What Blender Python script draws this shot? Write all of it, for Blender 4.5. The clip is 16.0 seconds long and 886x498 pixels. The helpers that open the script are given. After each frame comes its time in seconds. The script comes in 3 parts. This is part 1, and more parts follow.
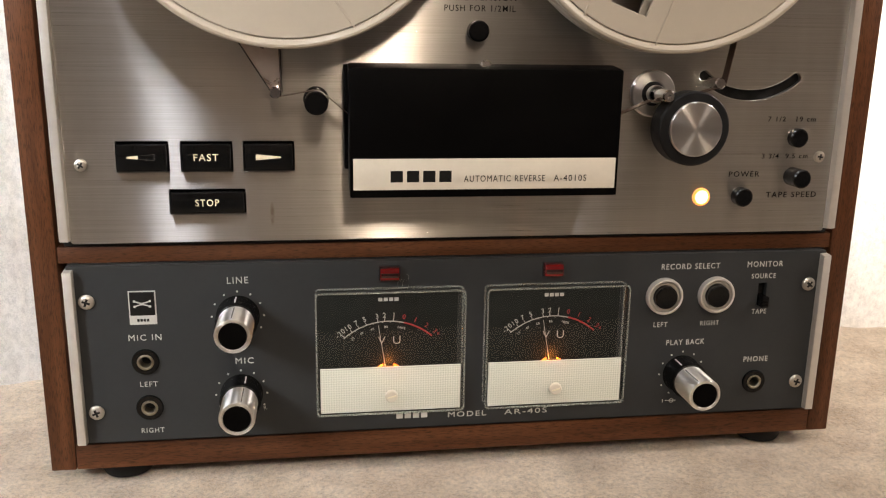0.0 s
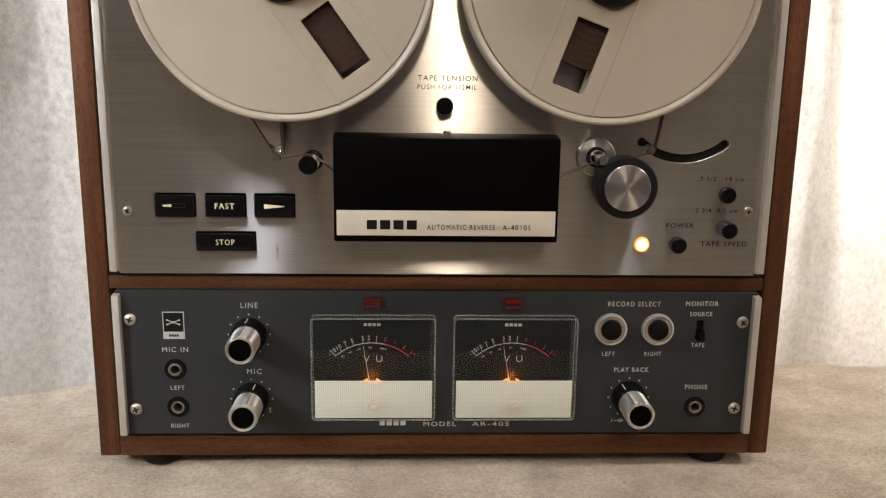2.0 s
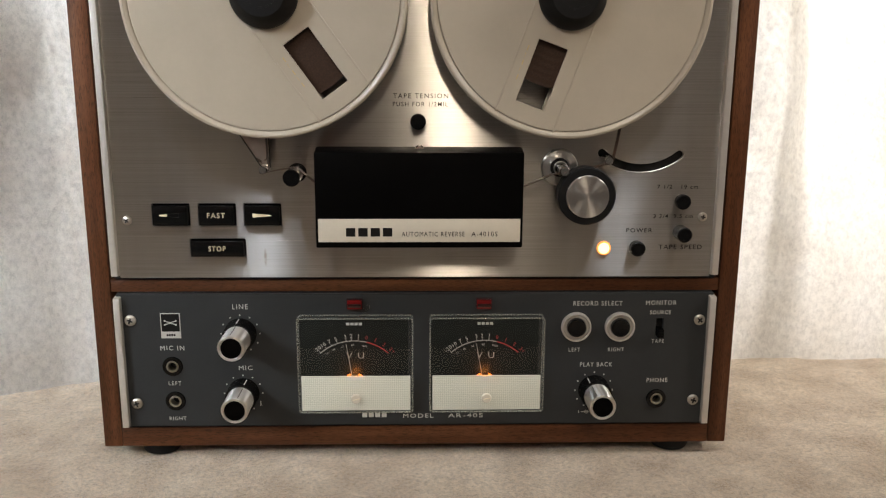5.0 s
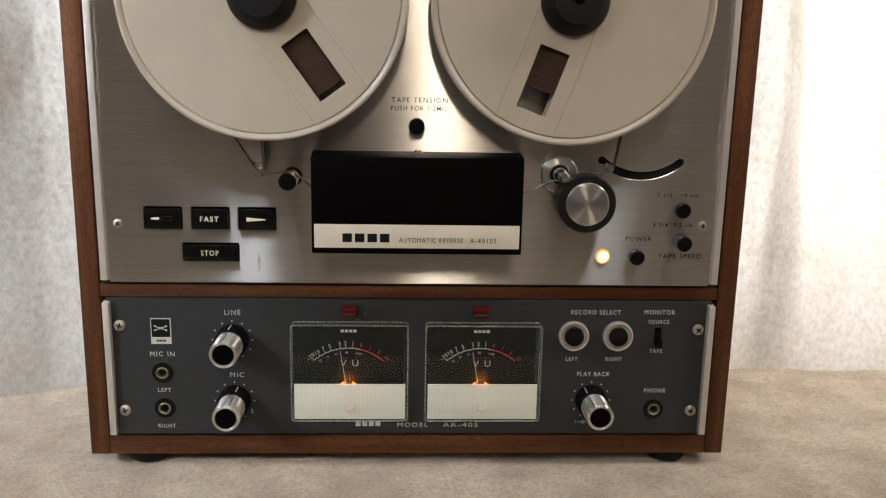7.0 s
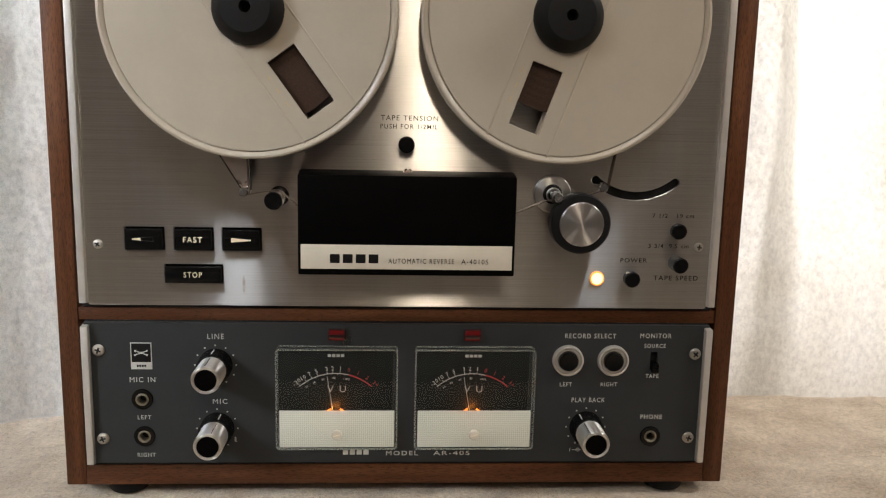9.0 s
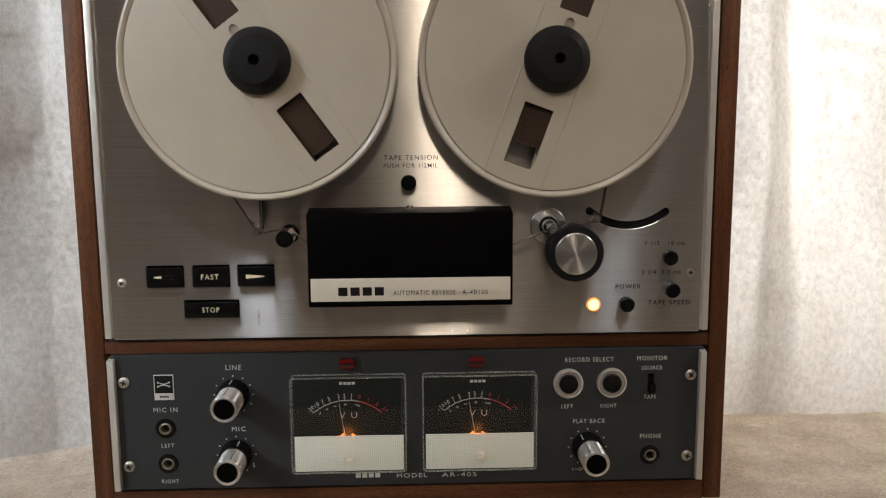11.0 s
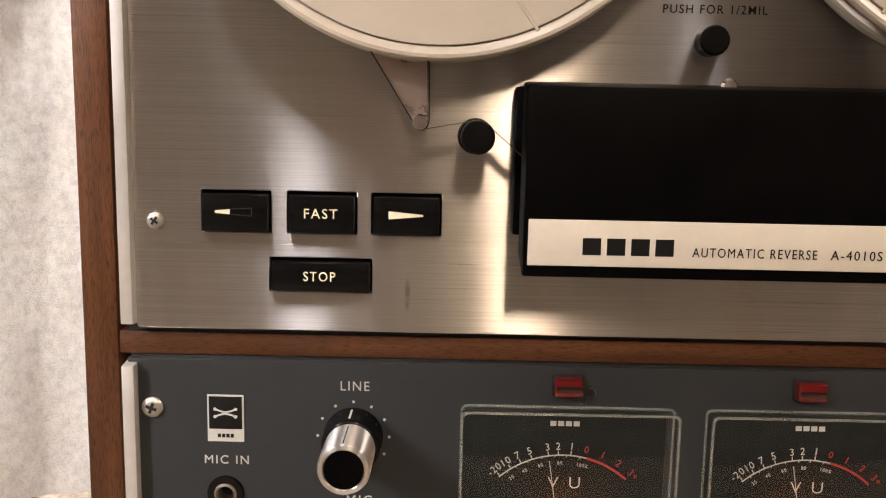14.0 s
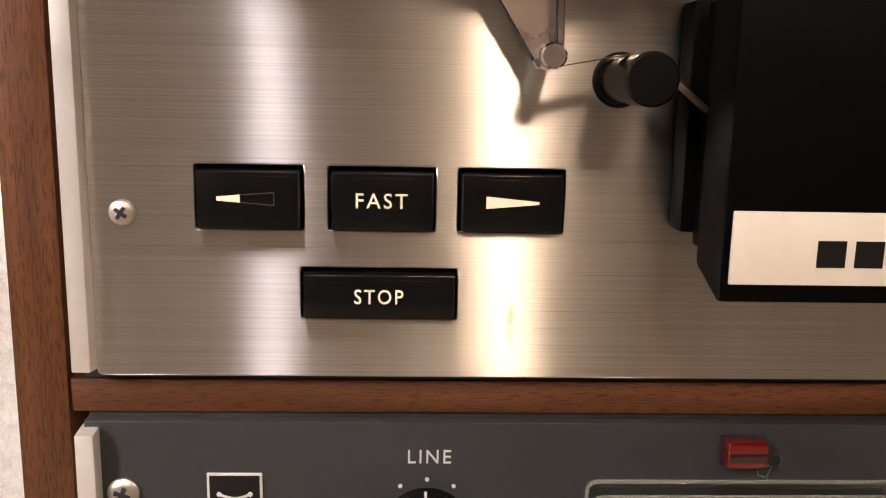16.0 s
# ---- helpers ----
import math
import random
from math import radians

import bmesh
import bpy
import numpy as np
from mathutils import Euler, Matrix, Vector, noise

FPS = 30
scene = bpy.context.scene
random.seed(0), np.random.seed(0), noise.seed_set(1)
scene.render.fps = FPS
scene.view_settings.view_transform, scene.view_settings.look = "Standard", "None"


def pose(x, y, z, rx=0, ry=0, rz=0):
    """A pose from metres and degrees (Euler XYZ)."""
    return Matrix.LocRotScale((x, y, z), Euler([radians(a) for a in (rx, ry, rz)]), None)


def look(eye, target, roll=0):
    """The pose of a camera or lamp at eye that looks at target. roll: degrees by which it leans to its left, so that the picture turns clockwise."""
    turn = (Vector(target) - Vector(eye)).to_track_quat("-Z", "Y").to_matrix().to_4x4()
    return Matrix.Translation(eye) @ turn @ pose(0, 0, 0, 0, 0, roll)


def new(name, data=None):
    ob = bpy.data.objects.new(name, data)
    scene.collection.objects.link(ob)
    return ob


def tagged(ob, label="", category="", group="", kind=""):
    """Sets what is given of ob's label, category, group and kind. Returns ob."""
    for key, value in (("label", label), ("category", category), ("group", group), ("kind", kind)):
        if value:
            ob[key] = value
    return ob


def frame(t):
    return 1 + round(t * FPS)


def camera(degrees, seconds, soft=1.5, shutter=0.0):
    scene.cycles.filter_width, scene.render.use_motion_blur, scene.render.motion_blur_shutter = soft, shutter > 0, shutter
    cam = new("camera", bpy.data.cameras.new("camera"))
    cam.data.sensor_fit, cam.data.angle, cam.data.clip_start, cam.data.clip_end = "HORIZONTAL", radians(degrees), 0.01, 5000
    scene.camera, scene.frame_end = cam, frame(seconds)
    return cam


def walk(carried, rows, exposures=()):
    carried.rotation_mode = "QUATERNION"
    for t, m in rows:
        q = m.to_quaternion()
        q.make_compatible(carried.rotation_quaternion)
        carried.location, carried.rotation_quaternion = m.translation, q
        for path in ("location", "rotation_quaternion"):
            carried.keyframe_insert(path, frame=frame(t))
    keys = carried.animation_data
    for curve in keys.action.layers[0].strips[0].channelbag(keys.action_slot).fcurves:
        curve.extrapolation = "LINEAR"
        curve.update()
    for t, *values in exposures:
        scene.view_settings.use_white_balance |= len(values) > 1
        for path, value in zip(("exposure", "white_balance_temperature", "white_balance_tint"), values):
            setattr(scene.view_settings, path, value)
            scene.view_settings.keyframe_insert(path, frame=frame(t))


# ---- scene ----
cam = camera(54.7, 16.0, soft=1.2)
PATH = [
    (0, (-0.078, -0.425, 0.241), (0.209, 1.4935, -0.243), 0.9),
    (0.5, (-0.054, -0.454, 0.254), (0.181, 1.475, -0.218), 0.1),
    (1, (-0.037, -0.48, 0.263), (0.145, 1.457, -0.199), 0.5),
    (1.5, (-0.028, -0.501, 0.268), (0.095, 1.447, -0.168), 0.7),
    (2, (-0.02, -0.515, 0.267), (0.059, 1.439, -0.154), 0.8),
    (2.5, (-0.016, -0.531, 0.271), (0.045, 1.424, -0.148), 1.0),
    (3, (-0.012, -0.542, 0.278), (0.053, 1.415, -0.128), 1.0),
    (3.5, (-0.015, -0.546, 0.276), (0.018, 1.41, -0.141), 1.1),
    (4, (-0.014, -0.551, 0.279), (0.014, 1.407, -0.128), 0.6),
    (4.5, (-0.003, -0.554, 0.286), (0.042, 1.399, -0.141), 0.3),
    (4.7, (0.001, -0.555, 0.283), (0.053, 1.397, -0.151), 0.2),
    (7, (-0.007, -0.546, 0.281), (0.085, 1.407, -0.139), 1.1),
    (7.5, (-0.002, -0.544, 0.277), (0.094, 1.413, -0.124), 1.2),
    (8, (-0.003, -0.537, 0.275), (0.101, 1.421, -0.12), 1.6),
    (8.5, (-0.004, -0.535, 0.274), (0.101, 1.427, -0.102), 1.5),
    (8.7, (-0.008, -0.53, 0.271), (0.111, 1.433, -0.091), 1.4),
    (10.8, (0.006, -0.58, 0.288), (0.064, 1.394, -0.025), -0.7),
    (11, (0.004, -0.562, 0.283), (0.07, 1.415, -0.014), -0.4),
    (11.5, (-0.007, -0.515, 0.273), (0.103, 1.464, 0.004), 0.6),
    (12, (-0.013, -0.457, 0.254), (0.115, 1.521, -0.015), 0.5),
    (12.5, (-0.04, -0.398, 0.247), (0.05, 1.582, -0.019), 0.3),
    (13, (-0.06, -0.39, 0.236), (-0.06, 1.601, 0.04), 1.4),
    (13.5, (-0.079, -0.349, 0.222), (-0.085, 1.634, -0.035), 2.3),
    (14, (-0.088, -0.298, 0.215), (-0.089, 1.68, -0.081), 1.2),
    (14.5, (-0.104, -0.267, 0.216), (-0.075, 1.708, -0.098), 0.9),
    (15, (-0.107, -0.242, 0.212), (-0.053, 1.729, -0.124), 0.9),
    (15.5, (-0.122, -0.215, 0.213), (-0.039, 1.753, -0.136), 1.0),
    (16, (-0.125, -0.194, 0.208), (-0.04, 1.769, -0.167), 1.2),
]
EXPOSURE = [(0.0, 0.0, 7110, 15), (1.0, -0.09, 7090, 14), (3.0, -0.47, 6740, 11), (4.5, -0.45, 6740, 11), (7.0, -0.42, 6690, 11), (8.5, -0.48, 6690, 11), (11.0, -0.74, 6640, 11), (11.5, -0.84, 6740, 12), (12.0, -0.6, 7200, 14), (12.5, -0.14, 7240, 17), (13.0, 0.07, 7110, 17), (13.5, 0.08, 7210, 17), (14.5, 0.16, 7870, 24), (16.0, 0.25, 7870, 25)]
walk(cam, [(t, look(eye, target, roll)) for t, eye, target, roll in PATH], EXPOSURE)

# ---- light ----
world = bpy.data.worlds.new("room_air")
scene.world = world
world.use_nodes = True
world.node_tree.nodes["Background"].inputs[0].default_value = (0.9, 0.95, 1.0, 1)
world.node_tree.nodes["Background"].inputs[1].default_value = 0.06


def area(name, eye, target, size, watts, colour, size_y=None):
    d = bpy.data.lights.new(name, "AREA")
    d.shape = "RECTANGLE" if size_y else "DISK"
    d.size, d.energy, d.color = size, watts, colour
    if size_y:
        d.size_y = size_y
    o = new(name, d)
    o.matrix_world = look(eye, target)
    return o


for bulb_z in (0.99, 1.15):
    bulb = bpy.data.lights.new("room_lamp", "POINT")
    bulb.energy, bulb.color, bulb.shadow_soft_size = 15.5, (1.0, 0.86, 0.69), 0.062
    new("room_lamp", bulb).location = (0.085, -1.35, bulb_z)
# added fill with no fixture, only to brighten the drape's east side
area("east_fill", (1.15, -0.32, 0.98), (0.47, 0.2, 0.42), 0.2, 2.6, (1.0, 0.97, 0.92)).data.spread = radians(48)
area("west_window_light", (-1.36, -0.9, 1.05), (-0.60, 0.05, 0.46), 0.5, 7.5, (0.82, 0.91, 1.0), 0.7).data.spread = radians(32)
area("north_window_light", (0.60, 0.47, 0.43), (0.60, 0, 0.43), 0.74, 19.5, (0.98, 0.985, 1.0), 0.72)
for tube_x, watts in ((-0.51, 14.0), (0.67, 5.5)):
    area("ceiling_tube", (tube_x, -0.93, 2.27), (tube_x, -0.90, 0), 0.11, watts, (0.82, 0.89, 1.0), 0.6)

# ---- materials ----


class Nodes:
    """A small builder round one node material."""

    def __init__(self, name):
        self.m = bpy.data.materials.new(name)
        self.m.use_nodes = True
        self.t = self.m.node_tree
        self.b = self.t.nodes["Principled BSDF"]

    def add(self, kind, **props):
        n = self.t.nodes.new(kind)
        for k, v in props.items():
            if k == "mode":
                n.operation = v
            elif k == "axis":
                n.direction_type, n.axis = "RADIAL", v
            elif k == "blend":
                n.data_type, n.blend_type = "RGBA", v
        return n

    def link(self, a, b):
        self.t.links.new(a, b)

    def put(self, **values):
        for k, v in values.items():
            key = {"base": "Base Color", "rough": "Roughness", "metal": "Metallic", "aniso": "Anisotropic",
                   "turn": "Anisotropic Rotation", "coat": "Coat Weight", "coat_rough": "Coat Roughness", "glass": "Transmission Weight",
                   "ior": "IOR", "spec": "Specular IOR Level", "glow": "Emission Strength", "glow_colour": "Emission Color",
                   "sheen": "Sheen Weight", "sheen_rough": "Sheen Roughness"}[k]
            self.b.inputs[key].default_value = (*v, 1) if isinstance(v, tuple) else v
        return self

    def coords(self, scale):
        tc, mp = self.add("ShaderNodeTexCoord"), self.add("ShaderNodeMapping")
        self.link(tc.outputs["Object"], mp.inputs["Vector"])
        mp.inputs["Scale"].default_value = scale
        return mp.outputs["Vector"]

    def noise(self, scale, detail=3.0, vector=(1, 1, 1), rough=0.55):
        n = self.add("ShaderNodeTexNoise")
        n.inputs["Scale"].default_value, n.inputs["Detail"].default_value, n.inputs["Roughness"].default_value = scale, detail, rough
        self.link(self.coords(vector), n.inputs["Vector"])
        return n.outputs["Fac"]

    def wave(self, period, axis):
        n = self.add("ShaderNodeTexWave")
        n.bands_direction = axis
        n.inputs["Scale"].default_value = math.pi / 10 / period
        n.inputs["Distortion"].default_value = 0.4
        self.link(self.coords((1, 1, 1)), n.inputs["Vector"])
        return n.outputs["Fac"]

    def ramp(self, fac, *stops):
        r = self.add("ShaderNodeValToRGB")
        for i, (p, c) in enumerate(stops):
            e = r.color_ramp.elements[i] if i < 2 else r.color_ramp.elements.new(p)
            e.position, e.color = p, (*c, 1) if isinstance(c, tuple) else (c, c, c, 1)
        self.link(fac, r.inputs["Fac"])
        return r.outputs["Color"]

    def mix(self, a, b, fac, blend="MULTIPLY"):
        m = self.add("ShaderNodeMix", blend=blend)
        m.inputs["Factor"].default_value = fac
        self.link(a, m.inputs["A"])
        self.link(b, m.inputs["B"])
        return m.outputs["Result"]

    def colour(self, out):
        self.link(out, self.b.inputs["Base Color"])
        return self

    def roughness(self, out):
        self.link(out, self.b.inputs["Roughness"])
        return self

    def bump(self, fac, distance, strength=1.0):
        n = self.add("ShaderNodeBump")
        n.inputs["Distance"].default_value, n.inputs["Strength"].default_value = distance, strength
        self.link(fac, n.inputs["Height"])
        self.link(n.outputs["Normal"], self.b.inputs["Normal"])
        return self

    def tangent(self, axis):
        n = self.add("ShaderNodeTangent", axis=axis)
        self.link(n.outputs["Tangent"], self.b.inputs["Tangent"])
        return self


def speckled(name, c, rough, spread=0.15, scale=90, **more):
    """A plain finish with a little unevenness in tone and gloss at two scales."""
    n = Nodes(name).put(base=c, rough=rough, **more)
    lo, hi = tuple(v * (1 - spread) for v in c), tuple(min(1, v * (1 + spread)) for v in c)
    a = n.ramp(n.noise(scale, 4), (0.3, lo), (0.7, hi))
    b = n.ramp(n.noise(scale * 9, 2), (0.3, 1 - spread * 0.6), (0.7, 1.0))
    n.colour(n.mix(a, b, 1.0))
    n.roughness(n.ramp(n.noise(scale * 0.6, 5), (0.3, max(0.02, rough * 0.8)), (0.75, min(1, rough * 1.25))))
    return n


def walnut(name, grain):
    """Oiled walnut veneer with its grain along the axis given."""
    long, wide = 6.0, 130.0
    v = [wide, wide, wide]
    v["xyz".index(grain)] = long
    n = Nodes(name).put(rough=0.42, spec=0.22)
    figure = n.ramp(n.noise(1.0, 5, tuple(v), 0.6), (0.28, (0.058, 0.020, 0.008)), (0.5, (0.104, 0.037, 0.0150)), (0.74, (0.162, 0.064, 0.027)))
    q = [22.0, 22.0, 22.0]
    q["xyz".index(grain)] = 3.0
    figure = n.mix(figure, n.ramp(n.noise(1.0, 4, tuple(q), 0.6), (0.32, 0.5), (0.6, 1.0)), 0.8)
    p = [2600.0, 2600.0, 2600.0]
    p["xyz".index(grain)] = 240.0
    pores = n.noise(1.0, 2, tuple(p), 0.5)
    n.colour(n.mix(figure, n.ramp(pores, (0.33, 0.35), (0.5, 1.0)), 0.85))
    n.roughness(n.ramp(n.noise(30, 3), (0.3, 0.34), (0.7, 0.52)))
    return n.bump(pores, 0.00012, 0.4).m


WOOD_UP, WOOD_ACROSS = walnut("walnut_upright", "z"), walnut("walnut_across", "x")

n = Nodes("brushed_aluminium").put(metal=1.0, rough=0.30, aniso=1.0, turn=0.25)
hair = n.noise(1.0, 3, (9, 900, 3600), 0.7)
tone = n.ramp(hair, (0.30, (0.58, 0.565, 0.54)), (0.70, (0.83, 0.815, 0.79)))
cloud = n.ramp(n.noise(14, 4), (0.3, 0.92), (0.7, 1.0))
streak = n.ramp(n.noise(1.0, 3, (60, 900, 5), 0.6), (0.3, 0.90), (0.7, 1.0))
metal = n.mix(n.mix(tone, cloud, 1.0), streak, 1.0)
# an old brownish smear under the push keys
spot = n.add("ShaderNodeTexGradient")
spot.gradient_type = "SPHERICAL"
place = n.add("ShaderNodeMapping")
place.inputs["Scale"].default_value = (1 / 0.0013, 1 / 0.05, 1 / 0.0068)
place.inputs["Location"].default_value = (0.1004 / 0.0013, 0, -0.1535 / 0.0068)
n.link(n.add("ShaderNodeTexCoord").outputs["Object"], place.inputs["Vector"])
n.link(place.outputs["Vector"], spot.inputs["Vector"])
smear = n.mix(n.ramp(spot.outputs["Fac"], (0.0, 0.0), (0.6, 1.0)), n.ramp(n.noise(260, 4), (0.32, 0.0), (0.6, 0.85)), 1.0)
tint = n.add("ShaderNodeMix", blend="MIX")
n.link(smear, tint.inputs["Factor"])
n.link(metal, tint.inputs["A"])
tint.inputs["B"].default_value = (0.34, 0.25, 0.20, 1)
n.colour(tint.outputs["Result"]).tangent("Z")
n.roughness(n.ramp(hair, (0.3, 0.27), (0.7, 0.335)))
n.bump(hair, 0.00003, 0.35)
# the fine brush lines smear reflections upright but keep them narrow across
gloss = n.add("ShaderNodeBsdfAnisotropic")
gloss.inputs["Roughness"].default_value, gloss.inputs["Anisotropy"].default_value, gloss.inputs["Rotation"].default_value = 0.25, 0.9, 0.0
for socket in ("Normal", "Tangent"):
    n.link(n.b.inputs[socket].links[0].from_socket, gloss.inputs[socket])
n.link(tint.outputs["Result"], gloss.inputs["Color"])
both = n.add("ShaderNodeMixShader")
both.inputs[0].default_value = 0.55
n.link(n.b.outputs[0], both.inputs[1])
n.link(gloss.outputs[0], both.inputs[2])
n.link(both.outputs[0], n.t.nodes["Material Output"].inputs["Surface"])
BRUSHED = n.m

n = Nodes("turned_aluminium").put(metal=1.0, rough=0.28, aniso=0.9, turn=0.25, base=(0.72, 0.70, 0.67)).tangent("Y")
TURNED = n.m

TRIM = speckled("anodised_trim", (0.60, 0.57, 0.52), 0.40, 0.04, 200, metal=0.6).m
BARREL = speckled("polished_barrel", (0.93, 0.925, 0.90), 0.34, 0.02, 60, metal=1.0, aniso=0.95, turn=0.25).tangent("Y").m
CHROME = speckled("chrome", (0.80, 0.80, 0.79), 0.12, 0.04, 120, metal=1.0).m
BRONZE = speckled("bronze_plate", (0.58, 0.50, 0.44), 0.30, 0.08, 150, metal=1.0).m
STEEL = speckled("plated_steel", (0.50, 0.47, 0.42), 0.38, 0.12, 160, metal=1.0).m
BRASS = speckled("aged_nickel", (0.30, 0.27, 0.205), 0.46, 0.15, 300, metal=1.0).m
n = speckled("slate_paint", (0.026, 0.0278, 0.0285), 0.46, 0.08, 40, spec=0.28)
n.bump(n.noise(2500, 2), 0.00006, 0.5)
SLATE = n.m
BLACK = speckled("black_plastic", (0.003, 0.003, 0.003), 0.18, 0.2, 120, spec=0.3).m
n = speckled("black_matt_cover", (0.0020, 0.0018, 0.0017), 0.42, 0.25, 70, spec=0.035)
n.bump(n.noise(1800, 2), 0.00006, 0.5)
COVER = n.m
RUBBER = speckled("black_rubber", (0.006, 0.006, 0.0063), 0.55, 0.25, 150, spec=0.22).m
# near black for dark parts, and for shade painted into slots and gaps
VOID = speckled("black_part_recess_shade", (0.002, 0.002, 0.002), 0.8, 0.2, 150).m
IVORY = speckled("ivory_plate", (0.62, 0.565, 0.465), 0.38, 0.04, 60).m
REEL = speckled("reel_plastic", (0.42, 0.37, 0.295), 0.36, 0.035, 35, aniso=0.7, turn=0.25).tangent("Y").m
INK = speckled("black_ink", (0.006, 0.0055, 0.005), 0.6, 0.1, 400, spec=0.15).m
WHITE_INK = speckled("white_ink", (0.52, 0.51, 0.47), 0.5, 0.05, 400).m
GOLD_INK = speckled("cream_ink", (0.80, 0.72, 0.52), 0.4, 0.06, 500).m
GILT = speckled("gilt_ink", (0.55, 0.40, 0.18), 0.35, 0.2, 900).m
WORN_INK = speckled("worn_ink", (0.05, 0.044, 0.034), 0.5, 0.2, 900).m
RED_INK = speckled("red_ink", (0.42, 0.035, 0.035), 0.5, 0.08, 400).m
n = Nodes("tape_coating").put(rough=0.42, spec=0.35)
n.colour(n.ramp(n.noise(1.0, 2, (900, 900, 900)), (0.3, (0.030, 0.015, 0.009)), (0.7, (0.052, 0.027, 0.017))))
TAPE = n.m
n = Nodes("clear_acrylic")
clear, shine, ratio, pane = n.add("ShaderNodeBsdfTransparent"), n.add("ShaderNodeBsdfAnisotropic"), n.add("ShaderNodeFresnel"), n.add("ShaderNodeMixShader")
clear.inputs["Color"].default_value = (0.965, 0.98, 0.965, 1)
shine.inputs["Roughness"].default_value = 0.06
ratio.inputs["IOR"].default_value = 1.49
n.link(ratio.outputs[0], pane.inputs[0])
n.link(clear.outputs[0], pane.inputs[1])
n.link(shine.outputs[0], pane.inputs[2])
n.link(pane.outputs[0], n.t.nodes["Material Output"].inputs["Surface"])
CLEAR = n.m
RED_DARK = Nodes("red_lens_core").put(base=(0.018, 0.0012, 0.0012), rough=0.1, coat=1.0, coat_rough=0.04).m
# pale tone for the highlight lines drawn along the meter covers
EDGE_GLINT = Nodes("acrylic_edge_glint").put(base=(0.5, 0.515, 0.47), rough=0.08, glass=0.85, ior=1.49).m
RED_LENS = Nodes("red_lens").put(base=(0.12, 0.0014, 0.002), rough=0.12, coat=1.0, coat_rough=0.04).m
METER_BLACK = speckled("meter_face_black", (0.013, 0.0142, 0.0125), 0.5, 0.15, 120, spec=0.12).m
LAMP = Nodes("power_lamp_glow").put(base=(1.0, 0.75, 0.4), rough=0.3, glow_colour=(1.0, 0.66, 0.32), glow=3.2).m
LAMP_RIM = Nodes("lamp_collar_glow").put(base=(1.0, 0.5, 0.15), rough=0.3, glow_colour=(1.0, 0.36, 0.08), glow=0.9).m
AMBER = Nodes("meter_lamp_glow").put(base=(1.0, 0.4, 0.1), rough=0.3, glow_colour=(1.0, 0.20, 0.02), glow=1.5).m

n = Nodes("woven_grille").put(base=(0.66, 0.655, 0.60), rough=0.5)
w1, w2 = n.wave(0.0013, "X"), n.wave(0.0013, "Z")
weave = n.mix(w1, w2, 0.5, "MIX")
n.colour(n.ramp(weave, (0.15, (0.55, 0.53, 0.455)), (0.6, (0.72, 0.70, 0.61)))).bump(weave, 0.00012, 0.8)
GRILLE = n.m


def plush(name, dark, light, blotch, nub, depth, low, fleck, brushed, thin=0.0):
    """Deep pile cloth: soft blotches of brushed nap, nubs of pile with shade painted between them, and fine fibre
    streaks.
    """
    n = Nodes(name).put(rough=0.8, spec=0.3, sheen=0.4, sheen_rough=0.35)
    nap = n.ramp(n.noise(blotch, 6, (1, 1, 1), 0.62), (0.3, dark), (0.68, light))
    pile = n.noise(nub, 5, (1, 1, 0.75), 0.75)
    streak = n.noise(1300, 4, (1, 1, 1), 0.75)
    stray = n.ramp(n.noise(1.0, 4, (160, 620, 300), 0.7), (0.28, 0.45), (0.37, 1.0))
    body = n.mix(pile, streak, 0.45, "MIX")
    # hollows of the pile get their shade in the colour, down to low
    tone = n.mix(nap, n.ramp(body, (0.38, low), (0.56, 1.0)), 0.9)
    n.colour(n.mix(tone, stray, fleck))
    swirl = n.add("ShaderNodeTexNoise")
    swirl.inputs["Scale"].default_value, swirl.inputs["Detail"].default_value, swirl.inputs["Distortion"].default_value = blotch * 1.7, 4, 1.6
    n.link(n.coords((1, 1, 0.8)), swirl.inputs["Vector"])
    body = n.mix(body, swirl.outputs["Fac"], brushed, "MIX")
    n.bump(body, depth, 0.9)
    if thin:
        glow, both = n.add("ShaderNodeBsdfTranslucent"), n.add("ShaderNodeMixShader")
        n.link(n.b.inputs["Base Color"].links[0].from_socket, glow.inputs["Color"])
        n.link(n.b.inputs["Normal"].links[0].from_socket, glow.inputs["Normal"])
        both.inputs[0].default_value = thin
        n.link(n.b.outputs[0], both.inputs[1])
        n.link(glow.outputs[0], both.inputs[2])
        n.link(both.outputs[0], n.t.nodes["Material Output"].inputs["Surface"])
    return n.m


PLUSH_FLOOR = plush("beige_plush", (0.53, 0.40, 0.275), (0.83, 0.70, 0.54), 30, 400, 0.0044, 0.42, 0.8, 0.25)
PLUSH_DRAPE = plush("white_plush", (0.86, 0.815, 0.74), (0.95, 0.93, 0.885), 15, 230, 0.0065, 0.68, 0.25, 0.2, 0.3)


PLASTER = speckled("room_plaster", (0.52, 0.45, 0.41), 0.85, 0.08, 3).m
CEILING = speckled("ceiling_paint", (0.74, 0.73, 0.71), 0.9, 0.04, 3).m
ROSE = speckled("rose_curtain_cloth", (0.60, 0.36, 0.33), 0.85, 0.08, 40).m
OAK = speckled("pale_oak", (0.50, 0.29, 0.15), 0.45, 0.1, 12).m
BOARDS = speckled("floor_carpet", (0.085, 0.083, 0.08), 0.9, 0.2, 60).m

# ---- mesh helpers ----


def grow(ob):
    """World place of an unrotated chain of parents."""
    p = Vector((0, 0, 0))
    while ob is not None:
        p = p + ob.location
        ob = ob.parent
    return p


